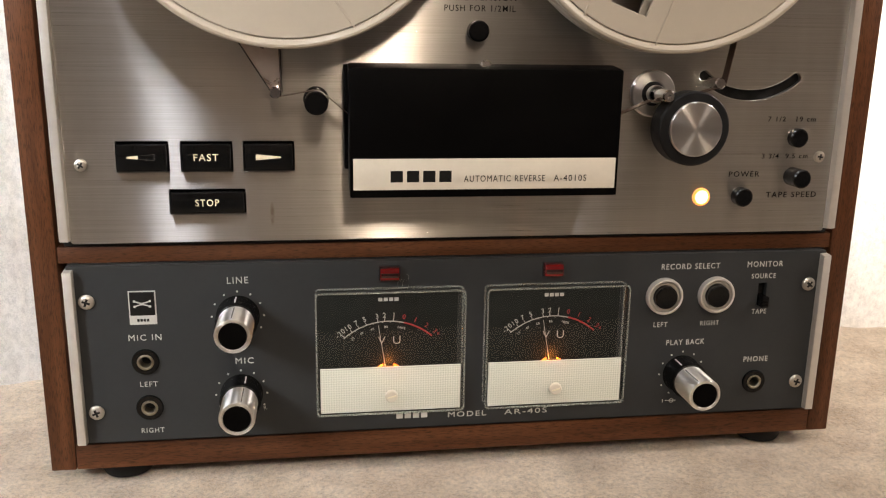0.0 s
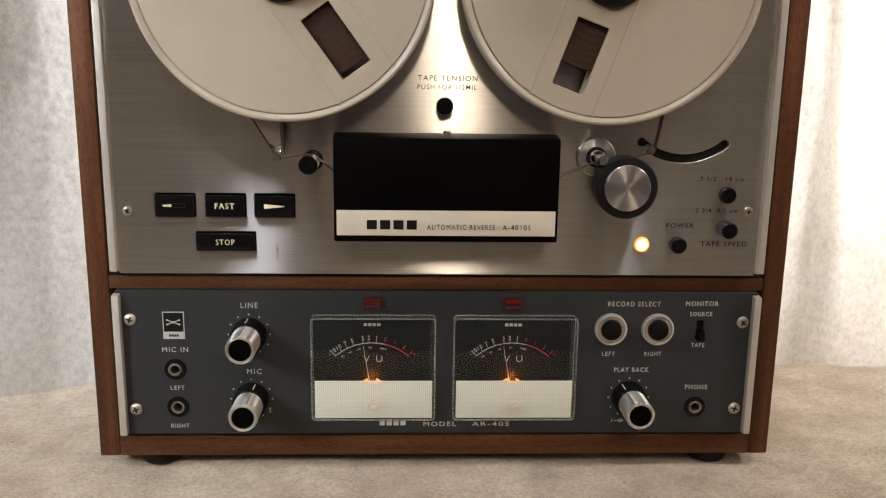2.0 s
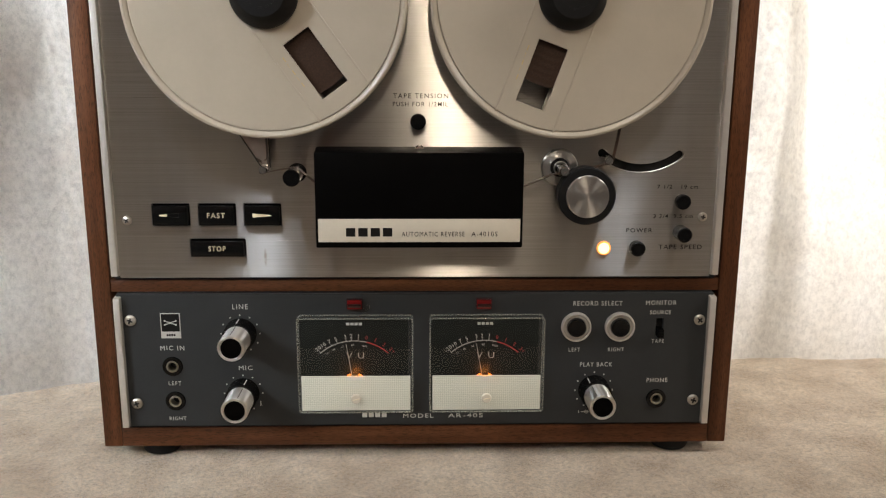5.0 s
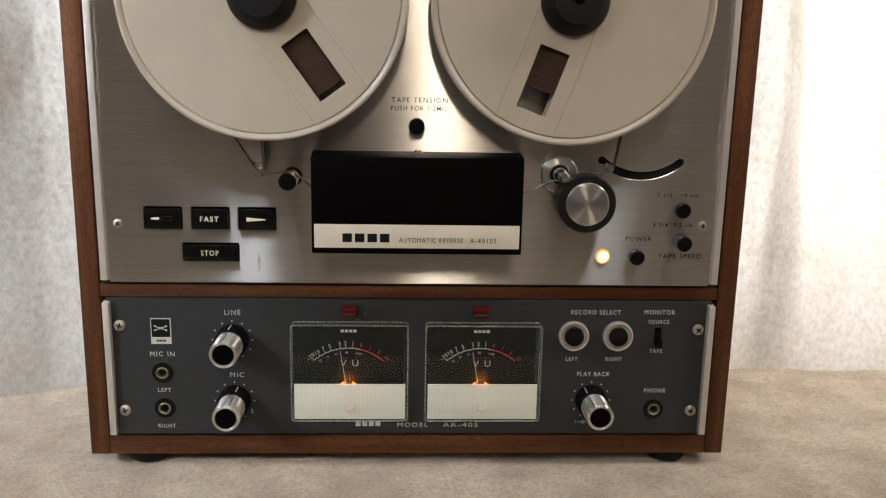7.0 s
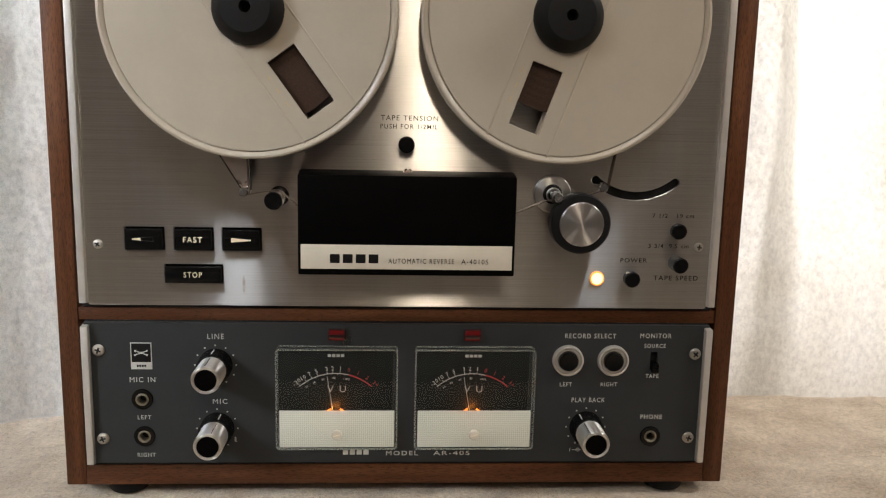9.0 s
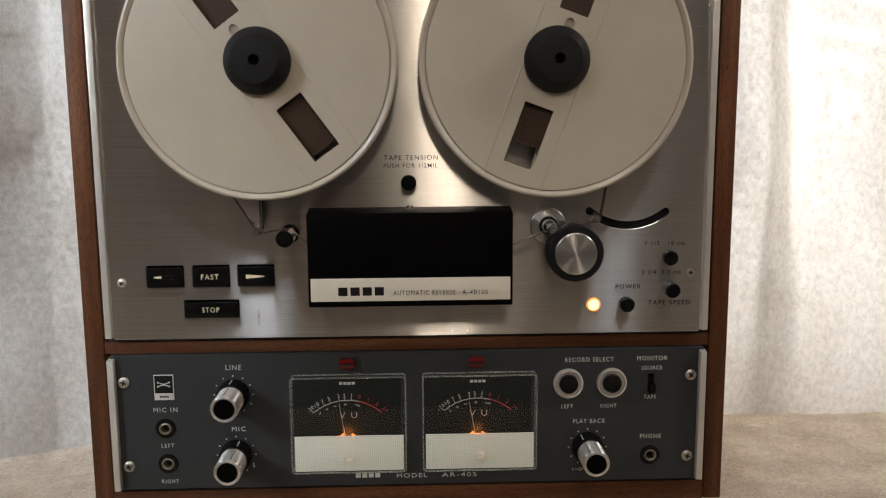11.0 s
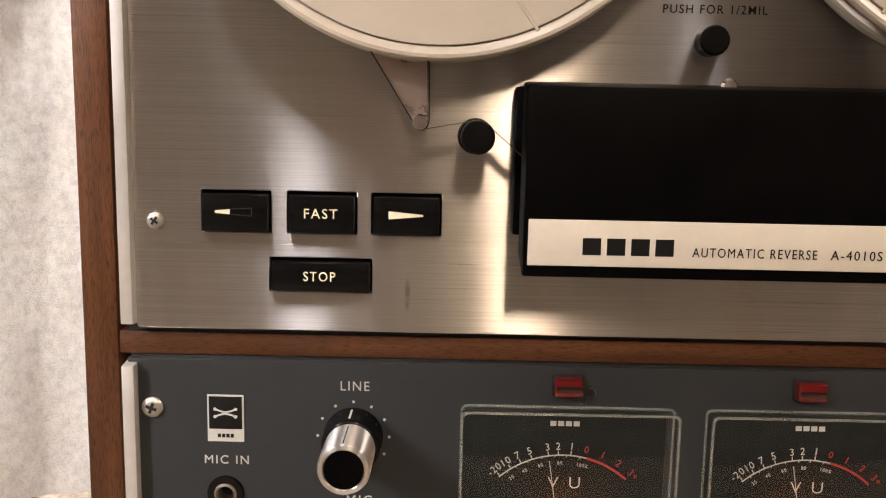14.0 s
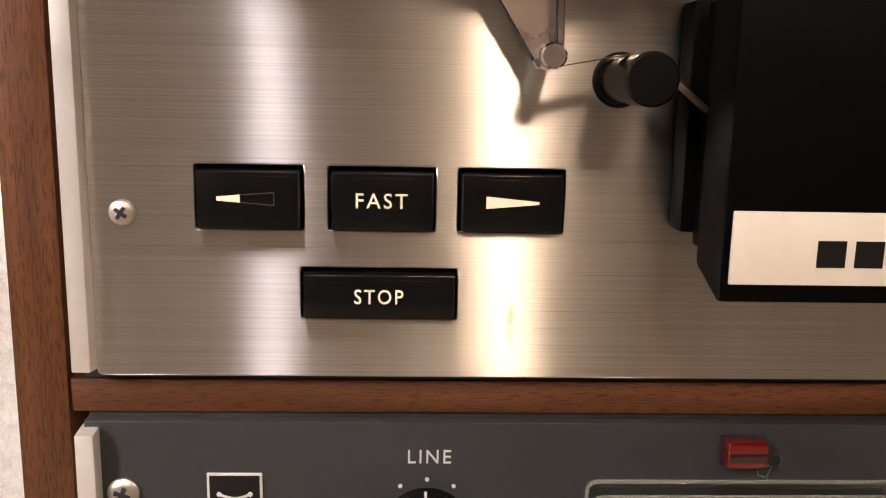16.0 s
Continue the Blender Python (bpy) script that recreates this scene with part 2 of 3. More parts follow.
def thing(name, at, label, category, group=""):
    return_ob = new(name)
    return_ob.empty_display_size = 0.02
    return_ob.location = at
    return tagged(return_ob, label, category, group)


def finish(bm, smooth=35):
    """A mesh from a bmesh, smooth but for edges sharper than the angle."""
    me = bpy.data.meshes.new("mesh")
    bmesh.ops.recalc_face_normals(bm, faces=bm.faces)
    bm.to_mesh(me)
    bm.free()
    if smooth:
        me.shade_smooth()
        me.set_sharp_from_angle(angle=radians(smooth))
    return me


def part(name, me, material, parent, at=(0, 0, 0), label="", turn=None):
    """One mesh object under a thing or a part; at is its place in the world."""
    if isinstance(me, bmesh.types.BMesh):
        me = finish(me)
    me.name = name
    if not me.materials:
        me.materials.append(material)
    ob = new(name, me)
    ob.parent = parent
    ob.location = Vector(at) - grow(parent)
    if turn:
        ob.rotation_euler = [radians(a) for a in turn]
    if label:
        ob["label"] = label
    return ob


def box(sx, sy, sz, bevel=0.0, segments=2):
    bm = bmesh.new()
    bmesh.ops.create_cube(bm, size=1.0)
    bmesh.ops.scale(bm, vec=(sx, sy, sz), verts=bm.verts)
    if bevel:
        bmesh.ops.bevel(bm, geom=bm.edges[:], offset=bevel, segments=segments, affect="EDGES", profile=0.6)
    return bm


def lathe(profile, steps=40):
    """A turned solid round the y axis; profile rows are (radius, y)."""
    bm = bmesh.new()
    rings = []
    for r, y in profile:
        if r < 1e-6:
            rings.append([bm.verts.new((0, y, 0))])
        else:
            rings.append([bm.verts.new((r * math.cos(2 * math.pi * i / steps), y, r * math.sin(2 * math.pi * i / steps))) for i in range(steps)])
    for a, b in zip(rings, rings[1:]):
        for i in range(steps):
            k = (i + 1) % steps
            if len(a) == 1 and len(b) == 1:
                continue
            if len(a) == 1:
                bm.faces.new((a[0], b[i], b[k]))
            elif len(b) == 1:
                bm.faces.new((a[i], a[k], b[0]))
            else:
                bm.faces.new((a[i], a[k], b[k], b[i]))
    return bm


def settle(curve_data):
    """The mesh of a filled curve, stood up so that its face looks along -y."""
    ob = bpy.data.objects.new("draft", curve_data)
    scene.collection.objects.link(ob)
    bpy.context.view_layer.update()
    me = bpy.data.meshes.new_from_object(ob.evaluated_get(bpy.context.evaluated_depsgraph_get()))
    bpy.data.objects.remove(ob)
    me.transform(Matrix.Rotation(radians(90), 4, "X"))
    me.materials.clear()
    return me


def sheet(loops, thick, bevel=0.0):
    """A flat plate in x and z with holes: the first loop is its outline. Its front lies at y = 0."""
    cu = bpy.data.curves.new("outline", "CURVE")
    cu.dimensions, cu.fill_mode, cu.extrude, cu.bevel_depth = "2D", "BOTH", thick / 2 - bevel, bevel
    cu.bevel_resolution = 1
    for pts in loops:
        sp = cu.splines.new("POLY")
        sp.points.add(len(pts) - 1)
        for q, (x, z) in zip(sp.points, pts):
            q.co = (x, z, 0, 1)
        sp.use_cyclic_u = True
    me = settle(cu)
    me.transform(Matrix.Translation((0, thick / 2, 0)))
    bm = bmesh.new()
    bm.from_mesh(me)
    bmesh.ops.remove_doubles(bm, verts=bm.verts, dist=1e-6)
    bm.to_mesh(me)
    bm.free()
    me.shade_flat()
    return me


def rect(x0, z0, x1, z1, r=0.0, k=4):
    if not r:
        return [(x0, z0), (x1, z0), (x1, z1), (x0, z1)]
    pts = []
    for cx, cz, a in ((x1 - r, z0 + r, -90), (x1 - r, z1 - r, 0), (x0 + r, z1 - r, 90), (x0 + r, z0 + r, 180)):
        pts += [(cx + r * math.cos(radians(a + 90 * i / k)), cz + r * math.sin(radians(a + 90 * i / k))) for i in range(k + 1)]
    return pts


def ring(cx, cz, r, k=40):
    return [(cx + r * math.cos(2 * math.pi * i / k), cz + r * math.sin(2 * math.pi * i / k)) for i in range(k)]


def words(text, width, height, thick=0.00016, weight=0.0):
    """Raised lettering of that width and cap height, centred on its origin."""
    cu = bpy.data.curves.new("letters", "FONT")
    cu.body, cu.extrude, cu.resolution_u, cu.offset = text, 0.01, 3, weight
    cu.space_character = 1.22
    me = settle(cu)
    co = np.empty(len(me.vertices) * 3)
    me.vertices.foreach_get("co", co)
    co = co.reshape(-1, 3)
    lo, hi = co.min(0), co.max(0)
    co -= (lo + hi) / 2
    width = width or height * (hi[0] - lo[0]) / (hi[2] - lo[2]) * 0.92
    co *= np.array([width / (hi[0] - lo[0]), thick / (hi[1] - lo[1]), height / (hi[2] - lo[2])])
    me.vertices.foreach_set("co", co.ravel())
    me.update()
    return me


def joined(meshes):
    """One mesh from (mesh, matrix) pairs of the same material."""
    bm = bmesh.new()
    for me, m in meshes:
        me.transform(m)
        bm.from_mesh(me)
    return finish(bm, 0)


def tube(pts, r, steps=10):
    cu = bpy.data.curves.new("run", "CURVE")
    cu.dimensions, cu.bevel_depth, cu.bevel_resolution, cu.use_fill_caps = "3D", r, 2, True
    sp = cu.splines.new("POLY")
    sp.points.add(len(pts) - 1)
    for q, p in zip(sp.points, pts):
        q.co = (*p, 1)
    ob = bpy.data.objects.new("draft", cu)
    scene.collection.objects.link(ob)
    bpy.context.view_layer.update()
    me = bpy.data.meshes.new_from_object(ob.evaluated_get(bpy.context.evaluated_depsgraph_get()))
    bpy.data.objects.remove(ob)
    me.materials.clear()
    me.shade_smooth()
    return me


def ribbon(pts, y, width, thick=0.00025):
    """A strip of tape on edge: a run of (x, z) points, swept over its width in y."""
    bm = bmesh.new()
    rows = []
    for i, (x, z) in enumerate(pts):
        a, b = Vector(pts[max(0, i - 1)]), Vector(pts[min(len(pts) - 1, i + 1)])
        d = (b - a).normalized()
        nx, nz = -d.y * thick / 2, d.x * thick / 2
        rows.append([bm.verts.new(p) for p in ((x + nx, y - width / 2, z + nz), (x + nx, y + width / 2, z + nz), (x - nx, y + width / 2, z - nz), (x - nx, y - width / 2, z - nz))])
    for a, b in zip(rows, rows[1:]):
        for i in range(4):
            bm.faces.new((a[i], a[(i + 1) % 4], b[(i + 1) % 4], b[i]))
    bm.faces.new(rows[0])
    bm.faces.new(rows[-1][::-1])
    return bm


# ---- the room ----
FLOOR = 0.009


def slab(name, lo, hi, material, label, category="wall"):
    bm = box(*(b - a for a, b in zip(lo, hi)))
    me = finish(bm, 0)
    me.materials.append(material)
    ob = new(name, me)
    ob.location = [(a + b) / 2 for a, b in zip(lo, hi)]
    return tagged(ob, label, category, kind="structure")


slab("floor", (-2.2, -4.3, -0.08), (2.2, 1.2, -0.012), BOARDS, "dark grey carpeted room floor under the cloth", "floor")
slab("ceiling", (-2.2, -4.3, 2.3), (2.2, 1.2, 2.4), CEILING, "plain off-white painted ceiling", "ceiling")
slab("wall_north", (-2.2, 1.1, -0.012), (2.2, 1.2, 2.3), PLASTER, "plain tan plaster wall behind the drape")
slab("window_sill", (0.18, 0.275, -0.012), (1.02, 0.50, 0.056), CEILING, "white painted low window sill behind the drape", "sill")
slab("wall_east", (2.1, -4.2, -0.012), (2.2, 1.1, 2.3), PLASTER, "plain dull plaster side wall")


def pierced(name, outline, openings, thick, at, turn, label):
    me = sheet([rect(*outline), *[rect(*q) for q in openings]], thick)
    me.materials.append(PLASTER)
    ob = new(name, me)
    ob.location, ob.rotation_euler = at, (0, 0, radians(turn))
    return tagged(ob, label, "wall", kind="structure")


def window(name, cx, cz, w, h, at, turn):
    me = sheet([rect(cx - w / 2, cz - h / 2, cx + w / 2, cz + h / 2), rect(cx - w / 2 + 0.04, cz - h / 2 + 0.04, cx - 0.02, cz + h / 2 - 0.04), rect(cx + 0.02, cz - h / 2 + 0.04, cx + w / 2 - 0.04, cz + h / 2 - 0.04)], 0.04, 0.004)
    me.materials.append(CEILING)
    ob = new(name, me)
    ob.location, ob.rotation_euler = at, (0, 0, radians(turn))
    return tagged(ob, "white painted window frame in the plaster wall", "window", kind="structure")


slab("wall_south", (-2.2, -4.3, -0.012), (2.2, -4.2, 2.3), PLASTER, "plain dull plaster wall facing the tape deck")
slab("door_1", (-1.398, -4.14, -0.012), (-1.36, -3.38, 2.0), OAK, "plain closed pale oak door", "door")
pierced("wall_west", (-1.1, -0.012, 4.3, 2.3), [(0.6, 0.65, 1.2, 1.45)], 0.1, (-1.4, 0, 0), -90, "dull plaster wall with one window")
window("window_2", 0.60, 0.436, 0.82, 0.76, (0, 0.42, 0), 0)
window("window_1", 0.9, 1.05, 0.6, 0.8, (-1.35, 0, 0), -90)


def cloth(name, rows, cols, place, material):
    """A thick sheet of cloth from a function of two steps from 0 to 1."""
    bm = bmesh.new()
    grid = [[bm.verts.new(place(i / cols, j / rows)) for i in range(cols + 1)] for j in range(rows + 1)]
    for j in range(rows):
        for i in range(cols):
            bm.faces.new((grid[j][i], grid[j][i + 1], grid[j + 1][i + 1], grid[j + 1][i]))
    me = bpy.data.meshes.new(name)
    bm.to_mesh(me)
    bm.free()
    me.shade_smooth()
    me.materials.append(material)
    return new(name, me)


def floor_height(x, y):
    return 0.0014 * noise.noise((x * 14, y * 14, 0)) + 0.0010 * noise.noise((x * 52, y * 52, 3)) + 0.0009 * noise.noise((x * 140, y * 140, 5))


def floor_place(u, v):
    x, y = -0.9 + 1.8 * u, -0.36 + 0.8 * v
    return x, y, FLOOR - 0.001 + floor_height(x, y)


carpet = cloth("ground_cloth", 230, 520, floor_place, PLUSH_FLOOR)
so = carpet.modifiers.new("thickness", "SOLIDIFY")
so.thickness, so.offset = 0.012, -1
tagged(carpet, "beige plush cloth spread flat under the tape deck", "floor cloth", kind="structure")


def drape_y(x, z):
    """How far back the hanging cloth is: it comes forward on the west side and has soft upright folds."""
    base = 0.20 if x > 0 else 0.20 - 0.055 * min(1, -x / 0.3) ** 1.5 - 0.6 * max(0, -x - 0.3)
    fold = 0.010 * math.sin(x * 34 + 0.9) + 0.006 * math.sin(x * 71 + 2 + 1.5 * z)
    up = min(1, z / 0.25)
    crease = 0.010 * noise.noise((x * 11, 4, z * 7)) + 0.004 * noise.noise((x * 30, 9, z * 24)) + 0.0016 * noise.noise((x * 130, 2, z * 130)) + 0.0015 * noise.noise((x * 210, 7, z * 190))
    bulge = lambda c, w: math.exp(-((x - c) / w) ** 2)
    deep = min(1, max(0, (z - 0.05) / 0.2))
    fold = fold * 0.8 - deep * (0.016 * bulge(0.315, 0.028) - 0.016 * bulge(0.372, 0.024) + 0.022 * bulge(0.45, 0.038) + 0.024 * bulge(-0.41, 0.05) - 0.014 * bulge(-0.315, 0.03))
    ripple = 0.0035 * math.sin((x * 0.75 + z) * 210 + 3 * math.sin(x * 40)) * math.exp(-((x - 0.40) / 0.05) ** 2 - ((z - 0.37) / 0.05) ** 2)
    return base + ripple + fold * up + crease * (0.25 + 0.75 * up) + 0.03 * z


def drape_place(u, v):
    x, z = -0.95 + 1.9 * u, FLOOR - 0.0015 + 0.85 * v
    return x, drape_y(x, z), z


drape = cloth("backdrop_drape", 380, 900, drape_place, PLUSH_DRAPE)
strip = bmesh.new()
edge = [[strip.verts.new((x, drape_y(x, z) + 0.012 + 0.004 * math.sin(z * 30), z)) for x in (0.314 + 0.006 * math.sin(z * 9), 0.326, 0.338, 0.350 + 0.008 * math.sin(z * 13))] for z in [FLOOR + 0.84 * i / 60 for i in range(61)]]
for a, b in zip(edge, edge[1:]):
    for i in range(3):
        strip.faces.new((a[i], a[i + 1], b[i + 1], b[i]))
part("fold", strip, PLUSH_DRAPE, drape, (0, 0, 0), "doubled fold of the towelling")
tagged(drape, "white plush towelling hung in soft folds behind the tape deck", "drape")


# a rose curtain on the far wall, seen only as a pink streak in the brushed plate
curtain = cloth("curtain", 4, 90, lambda u, v: (-0.62 + 0.32 * u, -4.16 + 0.018 * math.sin(u * 50), 0.02 + 2.1 * v), ROSE)
so = curtain.modifiers.new("thickness", "SOLIDIFY")
so.thickness = 0.004
tagged(curtain, "rose cloth curtain hanging in pleats on the wall", "curtain", kind="structure")

# ---- the wooden cabinet ----
TOP, BACK = 0.452, 0.168
cabinet = thing("wooden_cabinet", (0, 0.08, FLOOR), "oiled walnut cabinet standing on the beige cloth, two bays", "cabinet")
WF = 0.0040
mid = (WF + BACK) / 2
for sx in (-1, 1):
    part("side_panel", box(0.0125, BACK - WF, TOP - 0.0177, 0.0009), WOOD_UP, cabinet, (sx * 0.21155, mid, (TOP + 0.0177) / 2), "upright-grained walnut side")
part("bottom_panel", box(0.4102, BACK - WF - 0.0006, 0.0140, 0.0007), WOOD_ACROSS, cabinet, (0, mid, 0.0247))
part("top_panel", box(0.4102, BACK - WF - 0.0006, 0.0135, 0.0007), WOOD_ACROSS, cabinet, (0, mid, TOP - 0.0069))
part("divider_rail", box(0.4102, BACK - WF - 0.001, 0.0084, 0.0007), WOOD_ACROSS, cabinet, (0, mid + 0.0002, 0.1332))
part("back_panel", box(0.4102, 0.004, TOP - 0.05, 0.0003), VOID, cabinet, (0, BACK - 0.004, TOP / 2 + 0.01), "dark hardboard back")
foot_mesh = finish(lathe([(0, 0.0090), (0.0135, 0.0090), (0.0135, 0.002), (0.0125, 0), (0, 0)], 32))
foot_mesh.transform(Matrix.Rotation(radians(90), 4, "X"))
for x in (-0.183, 0.183):
    for y in (0.022, 0.14):
        part("foot", foot_mesh, RUBBER, cabinet, (x, y, FLOOR), "round black rubber foot")

# ---- shared small parts ----


def screw_mesh(r):
    """A domed cross-head screw; its face looks along -y."""
    bm = lathe([(r, 0), (r, -0.0007), (r * 0.86, -0.0014), (r * 0.55, -0.0018), (0, -0.0019)], 28)
    return finish(bm)


def cross_mesh(r):
    bm = box(r * 1.05, 0.0006, r * 0.3)
    other = box(r * 0.3, 0.0006, r * 1.05)
    a, b = finish(bm, 0), finish(other, 0)
    return joined([(a, Matrix()), (b, Matrix.Translation((0, -0.00002, 0)))])


BIG_SCREW, BIG_CROSS, SMALL_SCREW, SMALL_CROSS = screw_mesh(0.0038), cross_mesh(0.0038), screw_mesh(0.0030), cross_mesh(0.0030)


def screw(parent, x, z, big=True, turn=0):
    o = part("screw", BIG_SCREW if big else SMALL_SCREW, STEEL, parent, (x, -0.0001, z), "plated cross-head screw")
    # the slot isn't cut: a near-black cross paints its shade on the head
    part("cross_slot_shade", BIG_CROSS if big else SMALL_CROSS, VOID, o, (x, -0.00175, z), turn=(0, turn, 0))
    return o


def trim(parent, x, z0, z1):
    """An upright satin bar with sloped ends."""
    bm = box(0.0044, 0.0126, z1 - z0, 0.0005, 2)
    for v in bm.verts:
        if v.co.y < -0.002:
            v.co.z -= math.copysign(0.0014, v.co.z)
    return part("trim_strip", bm, TRIM, parent, (x - math.copysign(0.0010, x), 0.0020, (z0 + z1) / 2), "satin silver trim strip")


def lettering(parent, text, x, z, width, height, material, y=-0.0002, turn=0, weight=0.0):
    return part("lettering", words(text, width, height, weight=weight), material, parent, (x, y, z), turn=(0, turn, 0))


def maker_mark(parent, x, z, width, height, material, y):
    """A row of four plain blocks."""
    w = width / 4
    for i in range(4):
        part("mark_block", sheet([rect(-w * 0.38, -height / 2, w * 0.38, height / 2)], 0.00016), material, parent, (x + w * (i - 1.5), y, z))


# ---- the tape transport ----
deck = thing("tape_deck", (0, 0.05, 0.1389), "brushed aluminium open-reel tape deck set in the walnut cabinet", "tape deck")
BUTTONS = [(-0.1607, 0.1823, 0.0250, 0.0154), (-0.1307, 0.1823, 0.0250, 0.0154), (-0.1012, 0.1823, 0.0250, 0.0154), (-0.1312, 0.1602, 0.0368, 0.0128)]


def slot_loop():
    cx, cz, r, half = 0.1462, 0.2522, 0.0392, 0.0030
    a0, a1 = -131.5, -50.5
    pts = [(cx + (r + half) * math.cos(radians(a0 + (a1 - a0) * i / 24)), cz + (r + half) * math.sin(radians(a0 + (a1 - a0) * i / 24))) for i in range(25)]
    ex, ez = cx + r * math.cos(radians(a1)), cz + r * math.sin(radians(a1))
    pts += [(ex + half * math.cos(radians(a1 + 180 * i / 8)), ez + half * math.sin(radians(a1 + 180 * i / 8))) for i in range(1, 8)]
    pts += [(cx + (r - half) * math.cos(radians(a1 + (a0 - a1) * i / 24)), cz + (r - half) * math.sin(radians(a1 + (a0 - a1) * i / 24))) for i in range(25)]
    ex, ez = cx + r * math.cos(radians(a0)), cz + r * math.sin(radians(a0))
    pts += [(ex + half * math.cos(radians(a0 + 180 + 180 * i / 8)), ez + half * math.sin(radians(a0 + 180 + 180 * i / 8))) for i in range(1, 8)]
    return pts


holes = [rect(x - w / 2, z - h / 2, x + w / 2, z + h / 2, 0.0008) for x, z, w, h in BUTTONS]
face = part("face_plate", sheet([rect(-0.1965, 0.1402, 0.1965, 0.4375, 0.001), *holes, slot_loop(), ring(0.124, 0.1596, 0.0049)], 0.003, 0.0003), BRUSHED, deck, (0, 0, 0), "horizontally brushed aluminium face plate")
part("chassis", box(0.403, 0.1035, 0.2994, 0.0003), VOID, deck, (0, 0.0564, 0.2874), "dark chassis behind the face plate")
for sx in (-1, 1):
    trim(deck, sx * 0.1999, 0.1404, 0.438)
screw(deck, -0.189, 0.1785, False, 35)
screw(deck, 0.189, 0.1808, False, 10)
screw(deck, -0.189, 0.425, False, 60)
screw(deck, 0.189, 0.425, False, 20)

# push keys
KEY_FRONT = -0.0030
for (x, z, w, h), text in zip(BUTTONS, ("back", "FAST", "forward", "STOP")):
    body = box(w - 0.0009, 0.0090, h - 0.0012, 0.0004, 2)
    for v in body.verts:
        if v.co.y < 0:
            v.co.x -= math.copysign(0.0007, v.co.x)
            v.co.z -= math.copysign(0.0007, v.co.z)
    key = part("push_key", body, BLACK, deck, (x + 0.0001, KEY_FRONT + 0.0045, z - 0.0003), "glossy black push key")
    part("key_face", box(w - 0.0044, 0.0005, h - 0.0046, 0.0002, 2), BLACK, key, (x + 0.0001, KEY_FRONT - 0.0001, z - 0.0003))
    if text in ("FAST", "STOP"):
        lettering(key, text, x, z, 0.0116 if text == "FAST" else 0.0112, 0.0034, GOLD_INK, KEY_FRONT - 0.00042, weight=0.004)
    elif text == "back":
        part("arrow_mark", sheet([[(-0.0066, -0.0004), (-0.0015, -0.0008), (-0.0015, 0.0010), (-0.0066, 0.0005)]], 0.00016), GOLD_INK, key, (x, KEY_FRONT - 0.00050, z), "cream arrow, half worn away")
        part("arrow_outline", sheet([[(-0.0015, -0.0008), (0.0061, -0.0014), (0.0061, 0.0016), (-0.0015, 0.0010)], [(-0.0014, -0.00068), (0.00598, -0.00128), (0.00598, 0.00148), (-0.0014, 0.00088)]], 0.00012), WORN_INK, key, (x, KEY_FRONT - 0.00046, z), "faint outline of the worn arrow")
    else:
        part("arrow_mark", sheet([[(0.0060, 0.0003), (0.0060, -0.0003), (-0.0060, -0.0014), (-0.0060, 0.0014)]], 0.00016), GOLD_INK, key, (x, KEY_FRONT - 0.00050, z), "cream tapered arrow")

# head cover, a stepped black block with a name plate
hx = 0.0013
cover = box(0.1290, 0.0150, 0.0598, 0.0012, 2)
for v in cover.verts:
    if v.co.z < -0.02 and v.co.y > 0.003:
        v.co.z += 0.0045
    if v.co.z > 0.02 and v.co.y > 0.003:
        v.co.z += 0.0016
head = part("head_cover", cover, COVER, deck, (hx, -0.0238, 0.1966), "matt black head cover")
part("cover_step", box(0.1262, 0.0090, 0.0520, 0.0008), COVER, head, (hx, -0.0135, 0.2005))
part("cover_base", box(0.1322, 0.0090, 0.0500, 0.0012), COVER, head, (hx, -0.0048, 0.2020))
part("name_plate", box(0.1256, 0.0012, 0.0146, 0.0002), IVORY, head, (hx, -0.0312, 0.1779), "ivory name plate")
part("cover_screw", lathe([(0.0028, 0.002), (0.0028, 0), (0.002, -0.001), (0, -0.0012)], 20), CHROME, head, (hx, -0.0225, 0.2275))
maker_mark(head, -0.0300, 0.1769, 0.0305, 0.0054, INK, -0.03190)
lettering(head, "AUTOMATIC REVERSE", 0.0098, 0.1757, 0.0392, 0.0030, INK, -0.03190)
lettering(head, "A-4010S", 0.0418, 0.1757, 0.0162, 0.0030, INK, -0.03190)


def knob_button(name, x, z, length, r=0.0050, label="black push button"):
    return part(name, lathe([(0, 0.001), (r, 0.001), (r, -length + 0.0006), (r - 0.0006, -length), (r - 0.0012, -length - 0.0001), (0, -length + 0.0004)], 32), BLACK, deck, (x, 0, z), label)


knob_button("tension_button", 0.0005, 0.2432, 0.0075)
knob_button("power_button", 0.146, 0.1598, 0.0055)
knob_button("speed_button", 0.1748, 0.1910, 0.0040)
knob_button("speed_button", 0.1748, 0.1703, 0.0110)
part("power_lamp", lathe([(0, 0.001), (0.0044, 0.001), (0.0044, -0.0002), (0.0034, -0.0012), (0, -0.0017)], 32), LAMP, deck, (0.124, 0, 0.1596), "glowing warm white power lamp")
part("lamp_collar", lathe([(0.0036, -0.0012), (0.0040, -0.0016), (0.0046, -0.0012), (0.0048, 0.0005)], 32), LAMP_RIM, deck, (0.124, 0, 0.1596), "amber lamp collar")
lettering(deck, "TAPE TENSION", 0.0022, 0.2592, 0.0352, 0.0031, INK, weight=0.002)
lettering(deck, "PUSH FOR 1/2MIL", 0.0020, 0.2540, 0.0352, 0.0029, INK, weight=0.002)
lettering(deck, "POWER", 0.1473, 0.1717, 0.0172, 0.0029, INK, weight=0.002)
